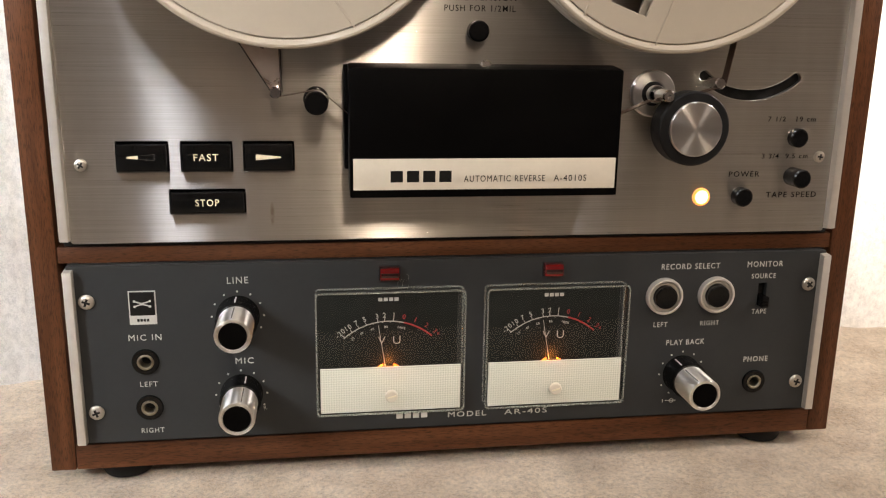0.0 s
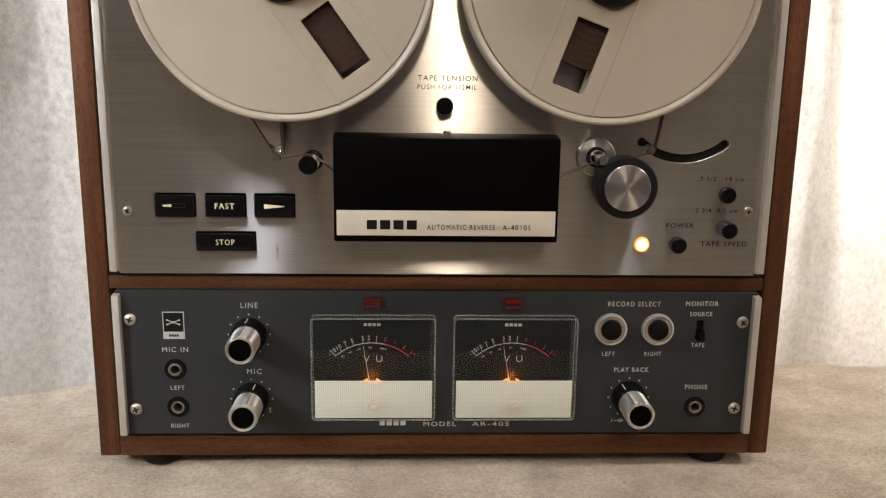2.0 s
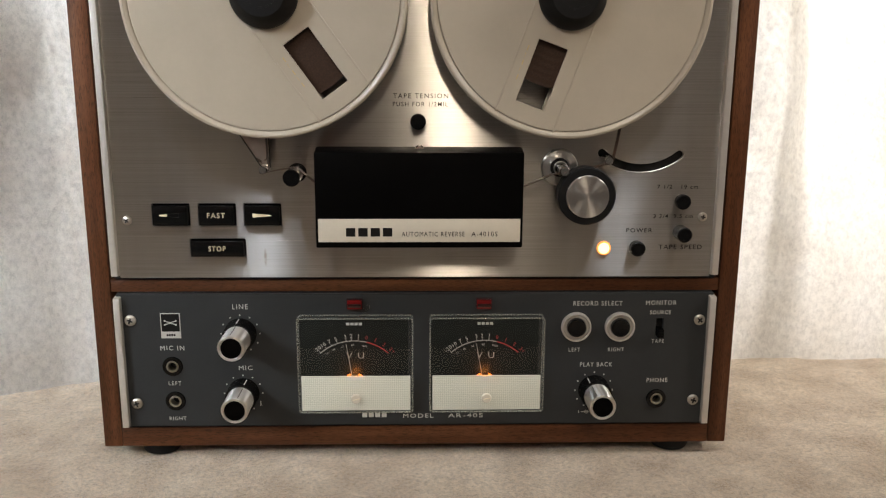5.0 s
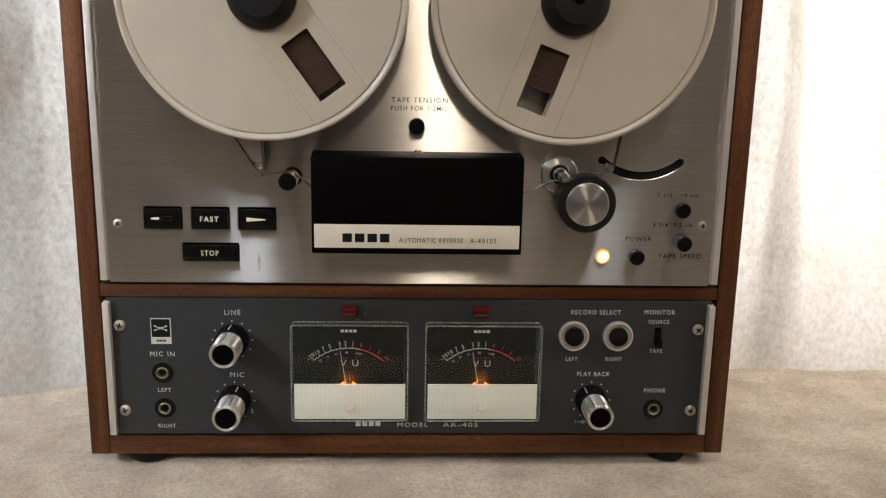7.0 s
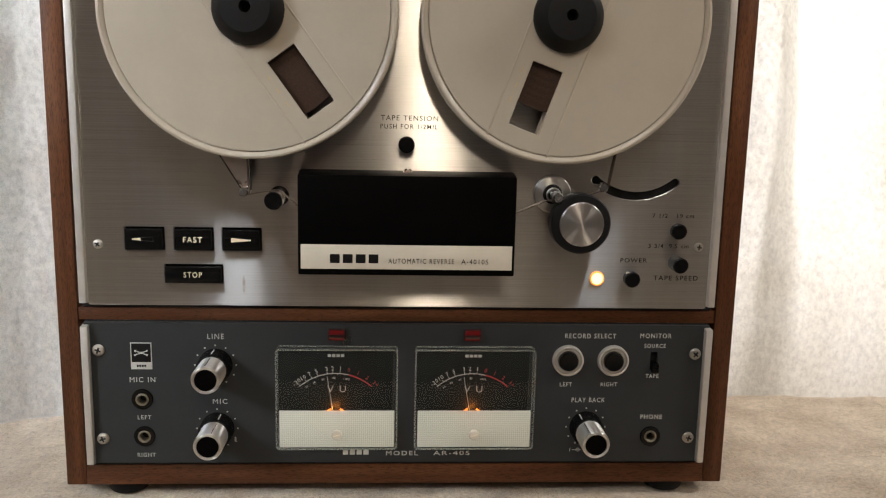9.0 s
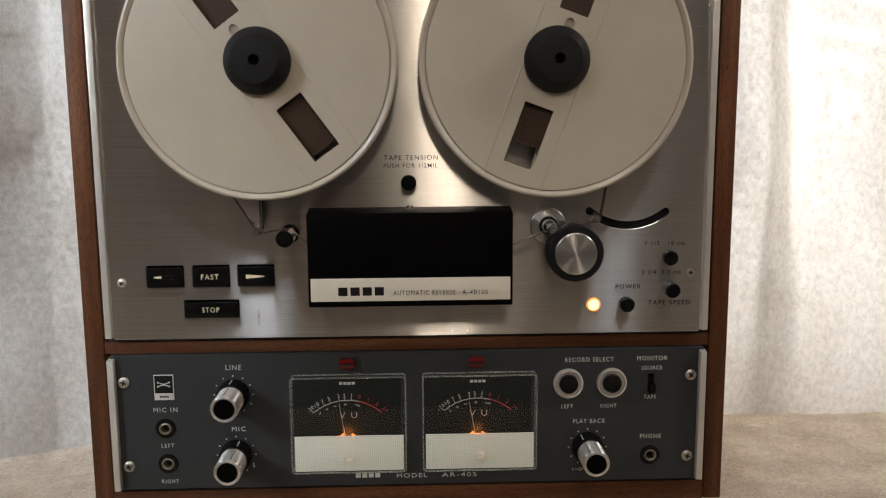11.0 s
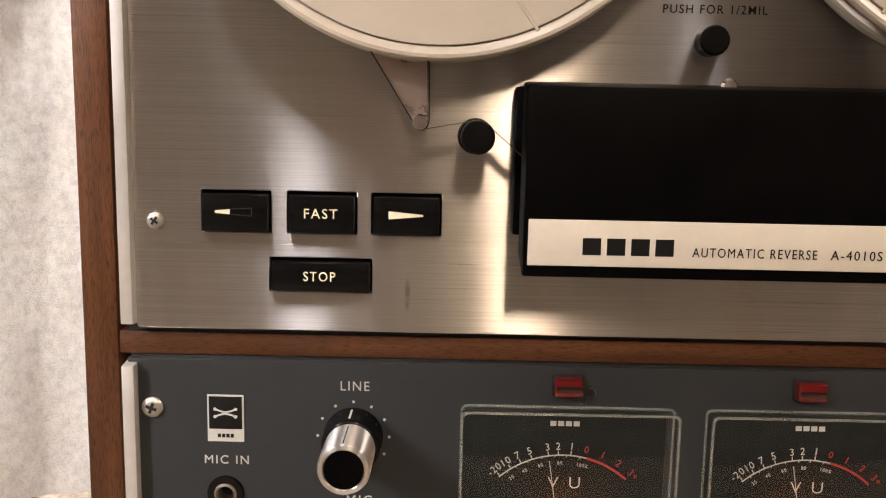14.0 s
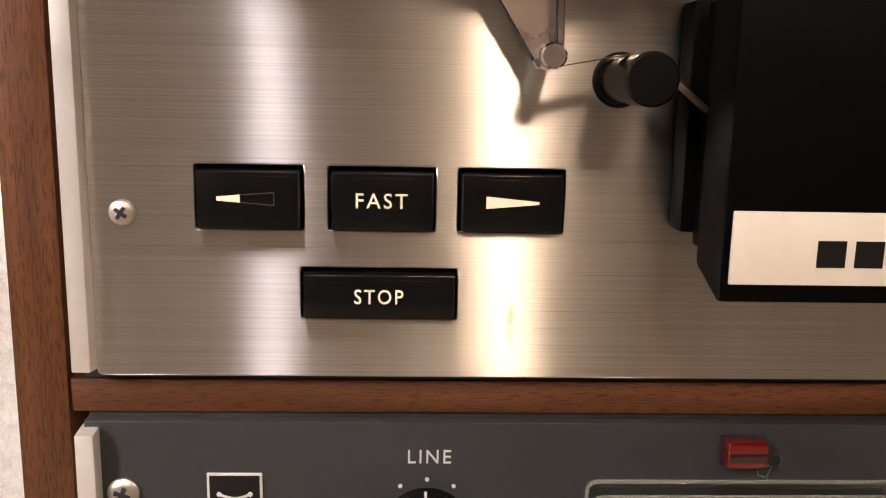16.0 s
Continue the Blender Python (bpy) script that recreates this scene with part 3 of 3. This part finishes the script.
lettering(deck, "TAPE SPEED", 0.1755, 0.1603, 0.0290, 0.0031, INK, weight=0.002)
lettering(deck, "7 1/2   19 cm", 0.1712, 0.2008, 0.0270, 0.0026, INK, weight=0.002)
lettering(deck, "3 3/4  9.5 cm", 0.1694, 0.1812, 0.0262, 0.0026, INK, weight=0.002)

# capstan and its escutcheon
cap = part("capstan_plate", lathe([(0.0062, 0.0), (0.0062, -0.0020), (0.0066, -0.0024), (0.0112, -0.0024), (0.0119, -0.0016), (0.0119, 0.0)], 48), BARREL, deck, (0.0925, -0.0002, 0.2137), "turned metal ring round the capstan")
part("seal", lathe([(0.0062, -0.0005), (0.0062, -0.0015), (0.004, -0.0015), (0, -0.0015)], 32), VOID, cap, (0.0925, 0, 0.2137))
part("capstan", lathe([(0.0046, 0), (0.0046, -0.006), (0.0036, -0.008), (0.0031, -0.0085), (0.0031, -0.0205), (0.0026, -0.0212), (0.0010, -0.0212), (0.0010, -0.0195), (0, -0.0195)], 32), CHROME, deck, (0.0925, -0.0016, 0.2137), "polished steel capstan")
# pinch roller
roller = part("pinch_roller", lathe([(0, -0.0095), (0.0176, -0.0095), (0.0184, -0.0103), (0.0184, -0.0212), (0.0176, -0.0222), (0, -0.0222)], 56), RUBBER, deck, (0.1073, 0, 0.1978), "black rubber pinch roller with a silver cap")
part("roller_cap", lathe([(0, -0.0215), (0.0135, -0.0215), (0.0135, -0.0238), (0.0131, -0.0242), (0, -0.0242)], 56), TURNED, roller, (0.1073, 0, 0.1978), "turned aluminium cap")
part("roller_axle", lathe([(0, 0.001), (0.006, 0.001), (0.006, -0.0097), (0, -0.0097)], 24), STEEL, roller, (0.1073, 0, 0.1978))
# tension arms and tape guides
part("tension_post", lathe([(0, 0.004), (0.0024, 0.004), (0.0024, -0.0135), (0.0029, -0.0137), (0.0029, -0.0160), (0.0024, -0.0166), (0, -0.0166)], 24), CHROME, deck, (0.1215, 0, 0.2198), "plated tension arm post")
arm = part("tension_arm", sheet([[(-0.1180, 0.2450), (-0.0985, 0.2138), (-0.0975, 0.2122), (-0.0948, 0.2122), (-0.0938, 0.2140), (-0.0945, 0.2450)]], 0.0012, 0.0002), BRONZE, deck, (0, -0.0075, 0), "tapered bronze tension arm")
for run_of in ([(-0.1182, 0.2450), (-0.0985, 0.2136)], [(-0.0943, 0.2450), (-0.0936, 0.2140)]):
    part("arm_edge", ribbon(run_of, -0.0078, 0.0026, 0.0004), VOID, arm, (0, 0, 0))
part("tension_post", lathe([(0, 0.0), (0.0019, 0.0), (0.0019, -0.0105), (0.0027, -0.0107), (0.0027, -0.0112), (0.0018, -0.0115), (0.0018, -0.0180), (0.0027, -0.0183), (0.0027, -0.0208), (0.0023, -0.0213), (0, -0.0213)], 24), CHROME, deck, (-0.0962, 0, 0.2143), "plated tension arm post")
guide = part("tape_guide", lathe([(0, 0), (0.0056, 0), (0.0056, -0.0006), (0.0049, -0.0008), (0.0049, -0.0160), (0.0054, -0.0164), (0.0054, -0.0265), (0.0049, -0.0272), (0, -0.0272)], 36), BLACK, deck, (-0.0778, 0, 0.2100), "black cylindrical tape guide")
part("guide_hole", lathe([(0.0062, -0.0001), (0.0062, -0.0004), (0, -0.0004)], 36), VOID, guide, (-0.0778, 0, 0.2100))

# ---- reels ----
RX, RZ, RR = 0.0925, 0.3198, 0.0859


def spin(pts, a):
    c, s = math.cos(radians(a)), math.sin(radians(a))
    return [(x * c - z * s, x * s + z * c) for x, z in pts]


def reel(x, angle, pack, label):
    """A seven-inch spool with two windows; its windows lie along the angle."""
    r = thing("tape_reel", (x, -0.0140, RZ), label, "tape reel", "tape reels on the deck")
    w = 0.0098
    windows = [spin(rect(0.0300, -w, 0.0700, w, 0.0008), angle), spin(rect(-0.0700, -w, -0.0300, w, 0.0008), angle)]
    key = spin([(-0.0120, -0.0032), (-0.0240, -0.0032), (-0.0262, -0.0020), (-0.0270, 0), (-0.0262, 0.0020), (-0.0240, 0.0032), (-0.0120, 0.0032)], angle)
    for y, name in ((-0.0072, "front_flange"), (0.0052, "back_flange")):
        loops = [ring(0, 0, RR - 0.0050, 128)] + (windows if name == "front_flange" else [*windows, ring(0, 0, 0.006)])
        if name == "front_flange":
            loops.append(key)
        fl = part(name, sheet(loops, 0.0018, 0.0003), REEL, r, (x, -0.0140 + y, RZ))
        part("rim", lathe([(RR - 0.0062, 0.0016), (RR - 0.0046, 0.0016), (RR - 0.0041, 0.0004), (RR - 0.0030, -0.0003), (RR - 0.0018, -0.0009), (RR - 0.0007, -0.0007), (RR, 0.0002), (RR, 0.0016), (RR - 0.0007, 0.0022), (RR - 0.0030, 0.0022), (RR - 0.0062, 0.0020)], 128), REEL, fl, (x, -0.0140 + y, RZ), "rolled rim")
        if name == "front_flange":
            ridge = [spin(rect(s * 0.0192 - 0.00035, -0.0800 if s > 0 else -0.0800, s * 0.0192 + 0.00035, 0.0800), angle - 90) for s in (-1, 1)]
            for k in ridge:
                part("ridge", sheet([k], 0.0006, 0.00025), REEL, fl, (x, -0.0140 + y - 0.00035, RZ))
            for k in range(5):
                part("printed_mark", sheet([spin(rect(0.036 + 0.0046 * k, -0.0142, 0.0392 + 0.0046 * k, -0.0136 - 0.0004 * (k % 2)), angle)], 0.00015), GILT, fl, (x, -0.0140 + y - 0.0001, RZ), "faint gilt printing")
    part("core", lathe([(0.006, 0.0052), (0.027, 0.0052), (0.027, -0.0054), (0.006, -0.0054)], 64), REEL, r, (x, -0.0140, RZ))
    bm = lathe([(0.0272, 0.0040), (pack, 0.0040), (pack, -0.0024)] + [(0.0272 + (pack - 0.0272) * k / 24, -0.0024 - 0.00012 * (k % 2) - 0.0001 * math.sin(k * 1.9)) for k in range(24, -1, -1)], 96)
    part("tape_pack", bm, TAPE, r, (x, -0.0140, RZ), "brown wound tape")
    return r


reel(-RX + 0.0014, -54, 0.0665, "beige plastic tape reel, nearly full of brown tape")
reel(RX + 0.001, -110, 0.0560, "beige plastic tape reel, partly full of brown tape")


def clamp(x):
    c = thing("reel_clamp", (x, -0.0215, RZ), "black rubber reel clamp pressed on the spindle", "reel clamp", "reel clamps")
    part("clamp_body", lathe([(0, 0.001), (0.0205, 0.001), (0.0205, -0.0030), (0.0196, -0.0048), (0.0150, -0.0122), (0.0140, -0.0130), (0.0060, -0.0134), (0.0034, -0.0134), (0.0030, -0.0120), (0.0030, -0.0040), (0, -0.0040)], 56), RUBBER, c, (x, -0.0215, RZ))
    part("spindle", lathe([(0, 0.002), (0.0024, 0.002), (0.0024, -0.0045), (0.0018, -0.0052), (0, -0.0052)], 20), RUBBER, c, (x, -0.0215, RZ))
    bars = [(box(0.0022, 0.0003, 0.0011, 0.0001), Matrix.Rotation(radians(a), 4, "Y") @ Matrix.Translation((0, 0, -0.0088))) for a in (-50, -25, 0, 25, 50)]
    part("raised_marks", joined([(finish(b, 0), m) for b, m in bars]), RUBBER, c, (x, -0.0215 - 0.01345, RZ))
    return c


clamp(-RX + 0.0014)
clamp(RX + 0.001)

# the tape's run from reel to reel
run = thing("magnetic_tape", (0, -0.014, 0.21), "thin brown magnetic tape threaded between the reels", "tape")
part("tape_run", ribbon([(-0.0950, 0.2570), (-0.0938, 0.2155), (-0.0945, 0.2130), (-0.0962, 0.2122)], -0.0145, 0.0062), TAPE, run, (0, 0, 0))
part("tape_run", ribbon([(-0.0962, 0.2120), (-0.0790, 0.2152), (-0.0745, 0.2140), (-0.0620, 0.2035)], -0.0145, 0.0062), TAPE, run, (0, 0, 0))
part("tape_run", ribbon([(0.0640, 0.2015), (0.0860, 0.2110), (0.0955, 0.2106), (0.1190, 0.2172), (0.1235, 0.2180)], -0.0135, 0.0062), TAPE, run, (0, 0, 0))
part("tape_run", ribbon([(0.1238, 0.2185), (0.1245, 0.2205), (0.1300, 0.2520)], -0.0135, 0.0062), TAPE, run, (0, 0, 0))

# ---- the recording amplifier ----
amp = thing("record_amplifier", (0, 0.05, 0.0319), "slate grey recording amplifier set in the lower bay of the cabinet", "amplifier")
sw = rect(0.1624, 0.0973, 0.1676, 0.1108)
jacks = [(-0.1660, 0.0780), (-0.1655, 0.0530), (0.1655, 0.0525)]
amp_face = part("face_panel", sheet([rect(-0.2004, 0.0348, 0.2004, 0.1283), sw, *[ring(x, z, 0.0041, 28) for x, z in jacks]], 0.003, 0.0002), SLATE, amp, (0, 0, 0), "slate grey painted panel")
# reaches forward and down so the gap over the wood shows painted shade
part("chassis", box(0.402, 0.0945, 0.0970, 0.0003), VOID, amp, (0, 0.05185, 0.0803), "near-black chassis block, stretched to paint shade into the gaps round the panel")
for sx in (-1, 1):
    trim(amp, sx * 0.2003, 0.0338, 0.1280)
for x, z, a in ((-0.192, 0.1105, 20), (0.192, 0.1095, 40), (-0.1917, 0.0515, 70), (0.1913, 0.0515, 15)):
    screw(amp, x, z, True, a)

# emblem: a white-edged black square above a white strip
em = part("emblem", box(0.0132, 0.0004, 0.0176, 0.0001), WHITE_INK, amp, (-0.1656, -0.0003, 0.1068), "small black and white emblem")
part("emblem_field", box(0.0120, 0.0004, 0.0122, 0.0001), INK, em, (-0.1656, -0.0005, 0.1089))
for up in (-1, 1):
    bar = [(-0.0037 + 0.0074 * i / 10, up * (0.0003 + 0.0011 * abs(i / 5 - 1) ** 1.6)) for i in range(11)]
    bar = [(x, z + 0.0003) for x, z in bar] + [(x, z - 0.0003) for x, z in reversed(bar)]
    part("emblem_figure", sheet([bar], 0.0002), WHITE_INK, em, (-0.1656, -0.00088, 0.1089))
    for side in (-1, 1):
        part("emblem_figure", sheet([ring(side * 0.0037, up * 0.0014, 0.0006, 12)], 0.0002), WHITE_INK, em, (-0.1656, -0.00090, 0.1089))
maker_mark(em, -0.1656, 0.1003, 0.0062, 0.0014, INK, -0.00066)

for text, x, z, w, h in (("MIC IN", -0.1655, 0.0910, 0.0160, 0.0032), ("LEFT", -0.1652, 0.0658, 0.0086, 0.0027), ("RIGHT", -0.1648, 0.0402, 0.0114, 0.0027),
                         ("LINE", -0.1188, 0.1198, 0.0104, 0.0034), ("MIC", -0.1170, 0.0766, 0.0092, 0.0032), ("RECORD SELECT", 0.1220, 0.1213, 0.0334, 0.0031),
                         ("MONITOR", 0.1652, 0.1216, 0.0208, 0.0031), ("SOURCE", 0.1650, 0.1148, 0.0142, 0.0027), ("TAPE", 0.1643, 0.0943, 0.0086, 0.0027),
                         ("LEFT", 0.1072, 0.0884, 0.0080, 0.0027), ("RIGHT", 0.1358, 0.0884, 0.0110, 0.0027), ("PLAY BACK", 0.1226, 0.0777, 0.0222, 0.0031),
                         ("PHONE", 0.1655, 0.0660, 0.0145, 0.0031), ("MODEL", 0.0003, 0.0409, 0.0210, 0.0030), ("AR-40S", 0.0330, 0.0409, 0.0240, 0.0030)):
    lettering(amp, text, x, z, w, h, WHITE_INK, -0.00015, weight=0.001)
maker_mark(amp, -0.0300, 0.0417, 0.0178, 0.0034, WHITE_INK, -0.0002)


def dial_knob(x, z, mark):
    """A black skirted knob with a bright barrel and a dark end."""
    skirt = part("knob", lathe([(0, 0.001), (0.0108, 0.001), (0.0108, -0.0012), (0.0104, -0.0020), (0.0104, -0.0105), (0.0098, -0.0120), (0, -0.0120)], 48), BLACK, amp, (x, 0, z), "black skirted knob with a chromed barrel")
    part("barrel", lathe([(0, -0.0115), (0.0089, -0.0115), (0.0089, -0.0300), (0.0084, -0.0310), (0.0071, -0.0310), (0.0068, -0.0305), (0, -0.0305)], 56), BARREL, skirt, (x, 0, z), "polished barrel")
    part("end_disc", lathe([(0, -0.0303), (0.0067, -0.0303), (0.0067, -0.0308), (0, -0.0309)], 40), COVER, skirt, (x, 0, z), "matt black end")
    d = Vector((math.cos(radians(mark)), 0, math.sin(radians(mark))))
    part("pointer", box(0.0006, 0.0085, 0.0004), WHITE_INK, skirt, (x + d.x * 0.0105, -0.0062, z + d.z * 0.0105), "white pointer line", turn=(0, 90 - mark, 0))
    part("barrel_groove", box(0.0004, 0.016, 0.0004), INK, skirt, (x + d.x * 0.0088, -0.0220, z + d.z * 0.0088), turn=(0, 90 - mark, 0))


for x, z, m in ((-0.1193, 0.1009, 92), (-0.1191, 0.0583, 75), (0.1217, 0.0590, 118)):
    dial_knob(x, z, m)
    dots = [(sheet([ring(0, 0, 0.00052, 10)], 0.00016), Matrix.Translation((0.0130 * math.cos(radians(a)), 0, 0.0130 * math.sin(radians(a))))) for a in range(-60, 241, 30) if not (x > 0 and 0 > a)]
    part("dial_dots", joined(dots), WHITE_INK, amp, (x, -0.00022, z))
part("dial_symbol", joined([(sheet([rect(-0.0032, -0.0002, 0.0032, 0.0002)], 0.00016), Matrix()), (sheet([ring(0.0006, 0, 0.0013, 16), ring(0.0006, 0, 0.0009, 16)], 0.00016), Matrix()), (sheet([rect(-0.0048, -0.0010, -0.0044, 0.0010)], 0.00016), Matrix())]), WHITE_INK, amp, (0.1165, -0.00022, 0.0430))
lettering(amp, "R", -0.1075, 0.0500, 0.0014, 0.0020, WHITE_INK)

for x, z in jacks:
    j = part("jack", lathe([(0.0040, 0.002), (0.0068, 0.002), (0.0068, -0.0006), (0.0064, -0.0012), (0.0042, -0.0012), (0.0040, 0.0)], 36), BLACK, amp, (x, 0, z), "black-ringed nickel jack socket")
    part("sleeve", lathe([(0.0028, 0.012), (0.0028, -0.0010), (0.0033, -0.0017), (0.0041, -0.0014), (0.0041, 0.002)], 32), BRASS, j, (x, 0, z), "aged nickel sleeve")
    part("bore", lathe([(0.0028, 0.0095), (0, 0.0095)], 20), VOID, j, (x, 0, z))

for x in (0.1076, 0.1374):
    b = part("record_button", lathe([(0, 0.001), (0.0063, 0.001), (0.0063, -0.0042), (0.0057, -0.0050), (0.0040, -0.0049), (0, -0.0046)], 40), BLACK, amp, (x, -0.0004, 0.1050), "round black push button in a silver ring")
    part("bezel", lathe([(0.0065, 0), (0.0065, -0.0018), (0.0068, -0.0022), (0.0077, -0.0022), (0.0079, -0.0012), (0.0084, -0.0012), (0.0086, -0.0032), (0.0090, -0.0035), (0.0098, -0.0033), (0.0101, -0.0026), (0.0102, 0)], 64), TRIM, b, (x, -0.0002, 0.1050), "satin silver bezel")
    part("well", lathe([(0.0068, -0.0004), (0, -0.0004)], 32), VOID, b, (x, 0, 0.1050))

slide = part("slide_switch", box(0.0040, 0.0085, 0.0062, 0.0005), BLACK, amp, (0.165, -0.0006, 0.1008), "black slide switch, set down")
for k in range(3):
    part("grip_rib", box(0.0038, 0.0006, 0.0006, 0.0002), BLACK, slide, (0.165, -0.0051, 0.0990 + 0.0016 * k))

for x in (-0.0422, 0.0446):
    lens = part("record_lamp", box(0.0100, 0.0050, 0.0066, 0.0008, 3), RED_LENS, amp, (x, -0.0018, 0.1218), "red record lamp lens, unlit")
    part("lens_core", box(0.0090, 0.0010, 0.0024, 0.0002), RED_DARK, lens, (x, -0.0040, 0.1213), "dark lens centre")
    part("lamp_bezel", sheet([rect(-0.0055, -0.0038, 0.0055, 0.0038, 0.0005), rect(-0.0050, -0.0033, 0.0050, 0.0033, 0.0005)], 0.0008, 0.0001), VOID, lens, (x, -0.0008, 0.1218))


def meter(x, needle):
    """A VU meter: black scale and white lower panel under a clear box."""
    z0, z1, hw, depth = 0.0474, 0.1138, 0.0384, 0.0090
    zc, h = (z0 + z1) / 2, z1 - z0
    v = part("vu_meter", box(2 * hw - 0.0034, 0.0014, h - 0.0034, 0.0002), METER_BLACK, amp, (x, -0.0008, zc), "level meter with a white lower panel under a clear cover")
    fx = x + 0.0012
    bm = box(2 * hw, depth, h, 0.0006, 2)
    cov = part("clear_cover", bm, CLEAR, v, (fx, -depth / 2 - 0.0002, zc), "clear acrylic cover")
    cov.visible_shadow = False
    # thin pale frames draw the cover's edge highlights as shapes
    for y, name in ((-0.0012, "cover_foot_glint"), (-depth - 0.0003, "cover_edge_glint")):
        part(name, sheet([rect(x0, q0, x1, q1, 0.0022) for x0, q0, x1, q1 in ((-hw - 0.0002, -h / 2 - 0.0002, hw + 0.0002, h / 2 + 0.0002), (-hw + 0.0003, -h / 2 + 0.0003, hw - 0.0003, h / 2 - 0.0003))], 0.0008, 0.0002), EDGE_GLINT, v, (fx, y, zc), "pale strip standing for the bright glint along the cover's edge").visible_shadow = False
    part("lower_panel", box(0.0735, 0.0010, 0.0246, 0.0002), GRILLE, v, (fx, -0.0068, 0.0604), "white woven-texture lower panel")
    part("adjusting_screw", lathe([(0, 0.001), (0.0033, 0.001), (0.0033, -0.0006), (0.0028, -0.0011), (0, -0.0012)], 28), IVORY, v, (fx, -0.0092, 0.0572), "white slotted plastic screw")
    part("screw_slot", box(0.0046, 0.0003, 0.0006), GOLD_INK, v, (fx, -0.01045, 0.0572), turn=(0, -15, 0))
    cz, r = 0.0615, 0.0345
    y = -0.0017

    def arc(a0, a1, r0, r1, k=24):
        q = [(r1 * math.sin(radians(a0 + (a1 - a0) * i / k)), r1 * math.cos(radians(a0 + (a1 - a0) * i / k))) for i in range(k + 1)]
        return q + [(r0 * math.sin(radians(a1 + (a0 - a1) * i / k)), r0 * math.cos(radians(a1 + (a0 - a1) * i / k))) for i in range(k + 1)]

    marks = ((-41, "-20"), (-33, "10"), (-26, "7"), (-19, "5"), (-8.8, "3"), (-2.9, "2"), (4.6, "1"))
    white = [(sheet([arc(-42, 14, r - 0.00022, r + 0.00022)], 0.00012), Matrix())]
    for a, text in marks:
        white.append((sheet([arc(a - 0.3, a + 0.3, r, r + 0.0016, 2)], 0.00012), Matrix()))
        m = Matrix.Rotation(radians(a), 4, "Y") @ Matrix.Translation((0, 0, r + 0.0034))
        white.append((words(text, 0, 0.0027, 0.00012), m))
    for a in (-36, -30, -22, -13, -5, 2, 10):
        white.append((sheet([arc(a - 0.25, a + 0.25, r - 0.0008, r, 2)], 0.00012), Matrix()))
    for a, text in ((-36, "20"), (-26, "40"), (-15, "60"), (-2, "80"), (13, "100%")):
        m = Matrix.Rotation(radians(a), 4, "Y") @ Matrix.Translation((0, 0, r - 0.0030))
        white.append((words(text, 0, 0.0013, 0.00012), m))
    part("scale_marks", joined(white), WHITE_INK, v, (x, y, cz), "fine white scale")
    red = [(sheet([arc(14, 42, r - 0.00042, r + 0.00042)], 0.00012), Matrix())]
    for a, text in ((12.9, "0"), (22.5, "1"), (32.5, "2"), (43, "3+")):
        m = Matrix.Rotation(radians(a), 4, "Y") @ Matrix.Translation((0, 0, r + 0.0032))
        red.append((words(text, 0, 0.0026, 0.00012), m))
    part("red_scale", joined(red), RED_INK, v, (x, y, cz), "red overload arc")
    lettering(v, "V U", x + 0.0006, 0.0855, 0.0118, 0.0042, WHITE_INK, y, weight=-0.012)
    maker_mark(v, x + 0.0002, 0.1079, 0.0112, 0.0018, WHITE_INK, y)
    d = Vector((math.sin(radians(needle)), math.cos(radians(needle))))
    part("needle", tube([(x + d.x * 0.004, -0.0042, cz + d.y * 0.004), (x + d.x * 0.0335, -0.0042, cz + d.y * 0.0335)], 0.00014), WHITE_INK, v, (0, 0, 0), "thin pale needle")
    bm = lathe([(0, 0.001), (0.0068, 0.001), (0.0068, -0.0012), (0.0050, -0.0016), (0, -0.0016)], 32)
    part("pivot_cover", bm, METER_BLACK, v, (x, -0.0032, 0.0655))
    for a0, a1 in ((-72, -22), (22, 72)):
        part("meter_lamp", sheet([arc(a0, a1, 0.0069, 0.0079)], 0.0006), AMBER, v, (x, -0.0030, 0.0655), "glowing amber meter lamp")
    lit = bpy.data.lights.new("meter_bulb", "POINT")
    lit.energy, lit.color, lit.shadow_soft_size = 0.011, (1.0, 0.30, 0.05), 0.002
    new("meter_bulb", lit).location = (x, -0.0050, 0.0722)
    return v


meter(-0.0430, -9)
meter(0.0455, -10)

# a few strands of lint caught beside a record lamp
lint = thing("lint", (-0.0355, -0.0006, 0.1185), "pale lint strands caught on the slate panel", "lint")
for k in range(4):
    rnd = random.Random(40 + k)
    a0, bend = rnd.uniform(0, 360), rnd.uniform(30, 90)
    px, pz, pts = -0.0360 + 0.0008 * k, 0.1180 + 0.0005 * rnd.uniform(-1, 1), []
    for i in range(12):
        pts.append((px, -0.0004 - 0.0003 * math.sin(i * 0.6), pz))
        px += 0.0005 * math.cos(radians(a0 + bend * i * 0.25))
        pz += 0.0005 * math.sin(radians(a0 + bend * i * 0.25))
    part("strand", tube(pts, 0.000028), WHITE_INK, lint, (0, 0, 0))
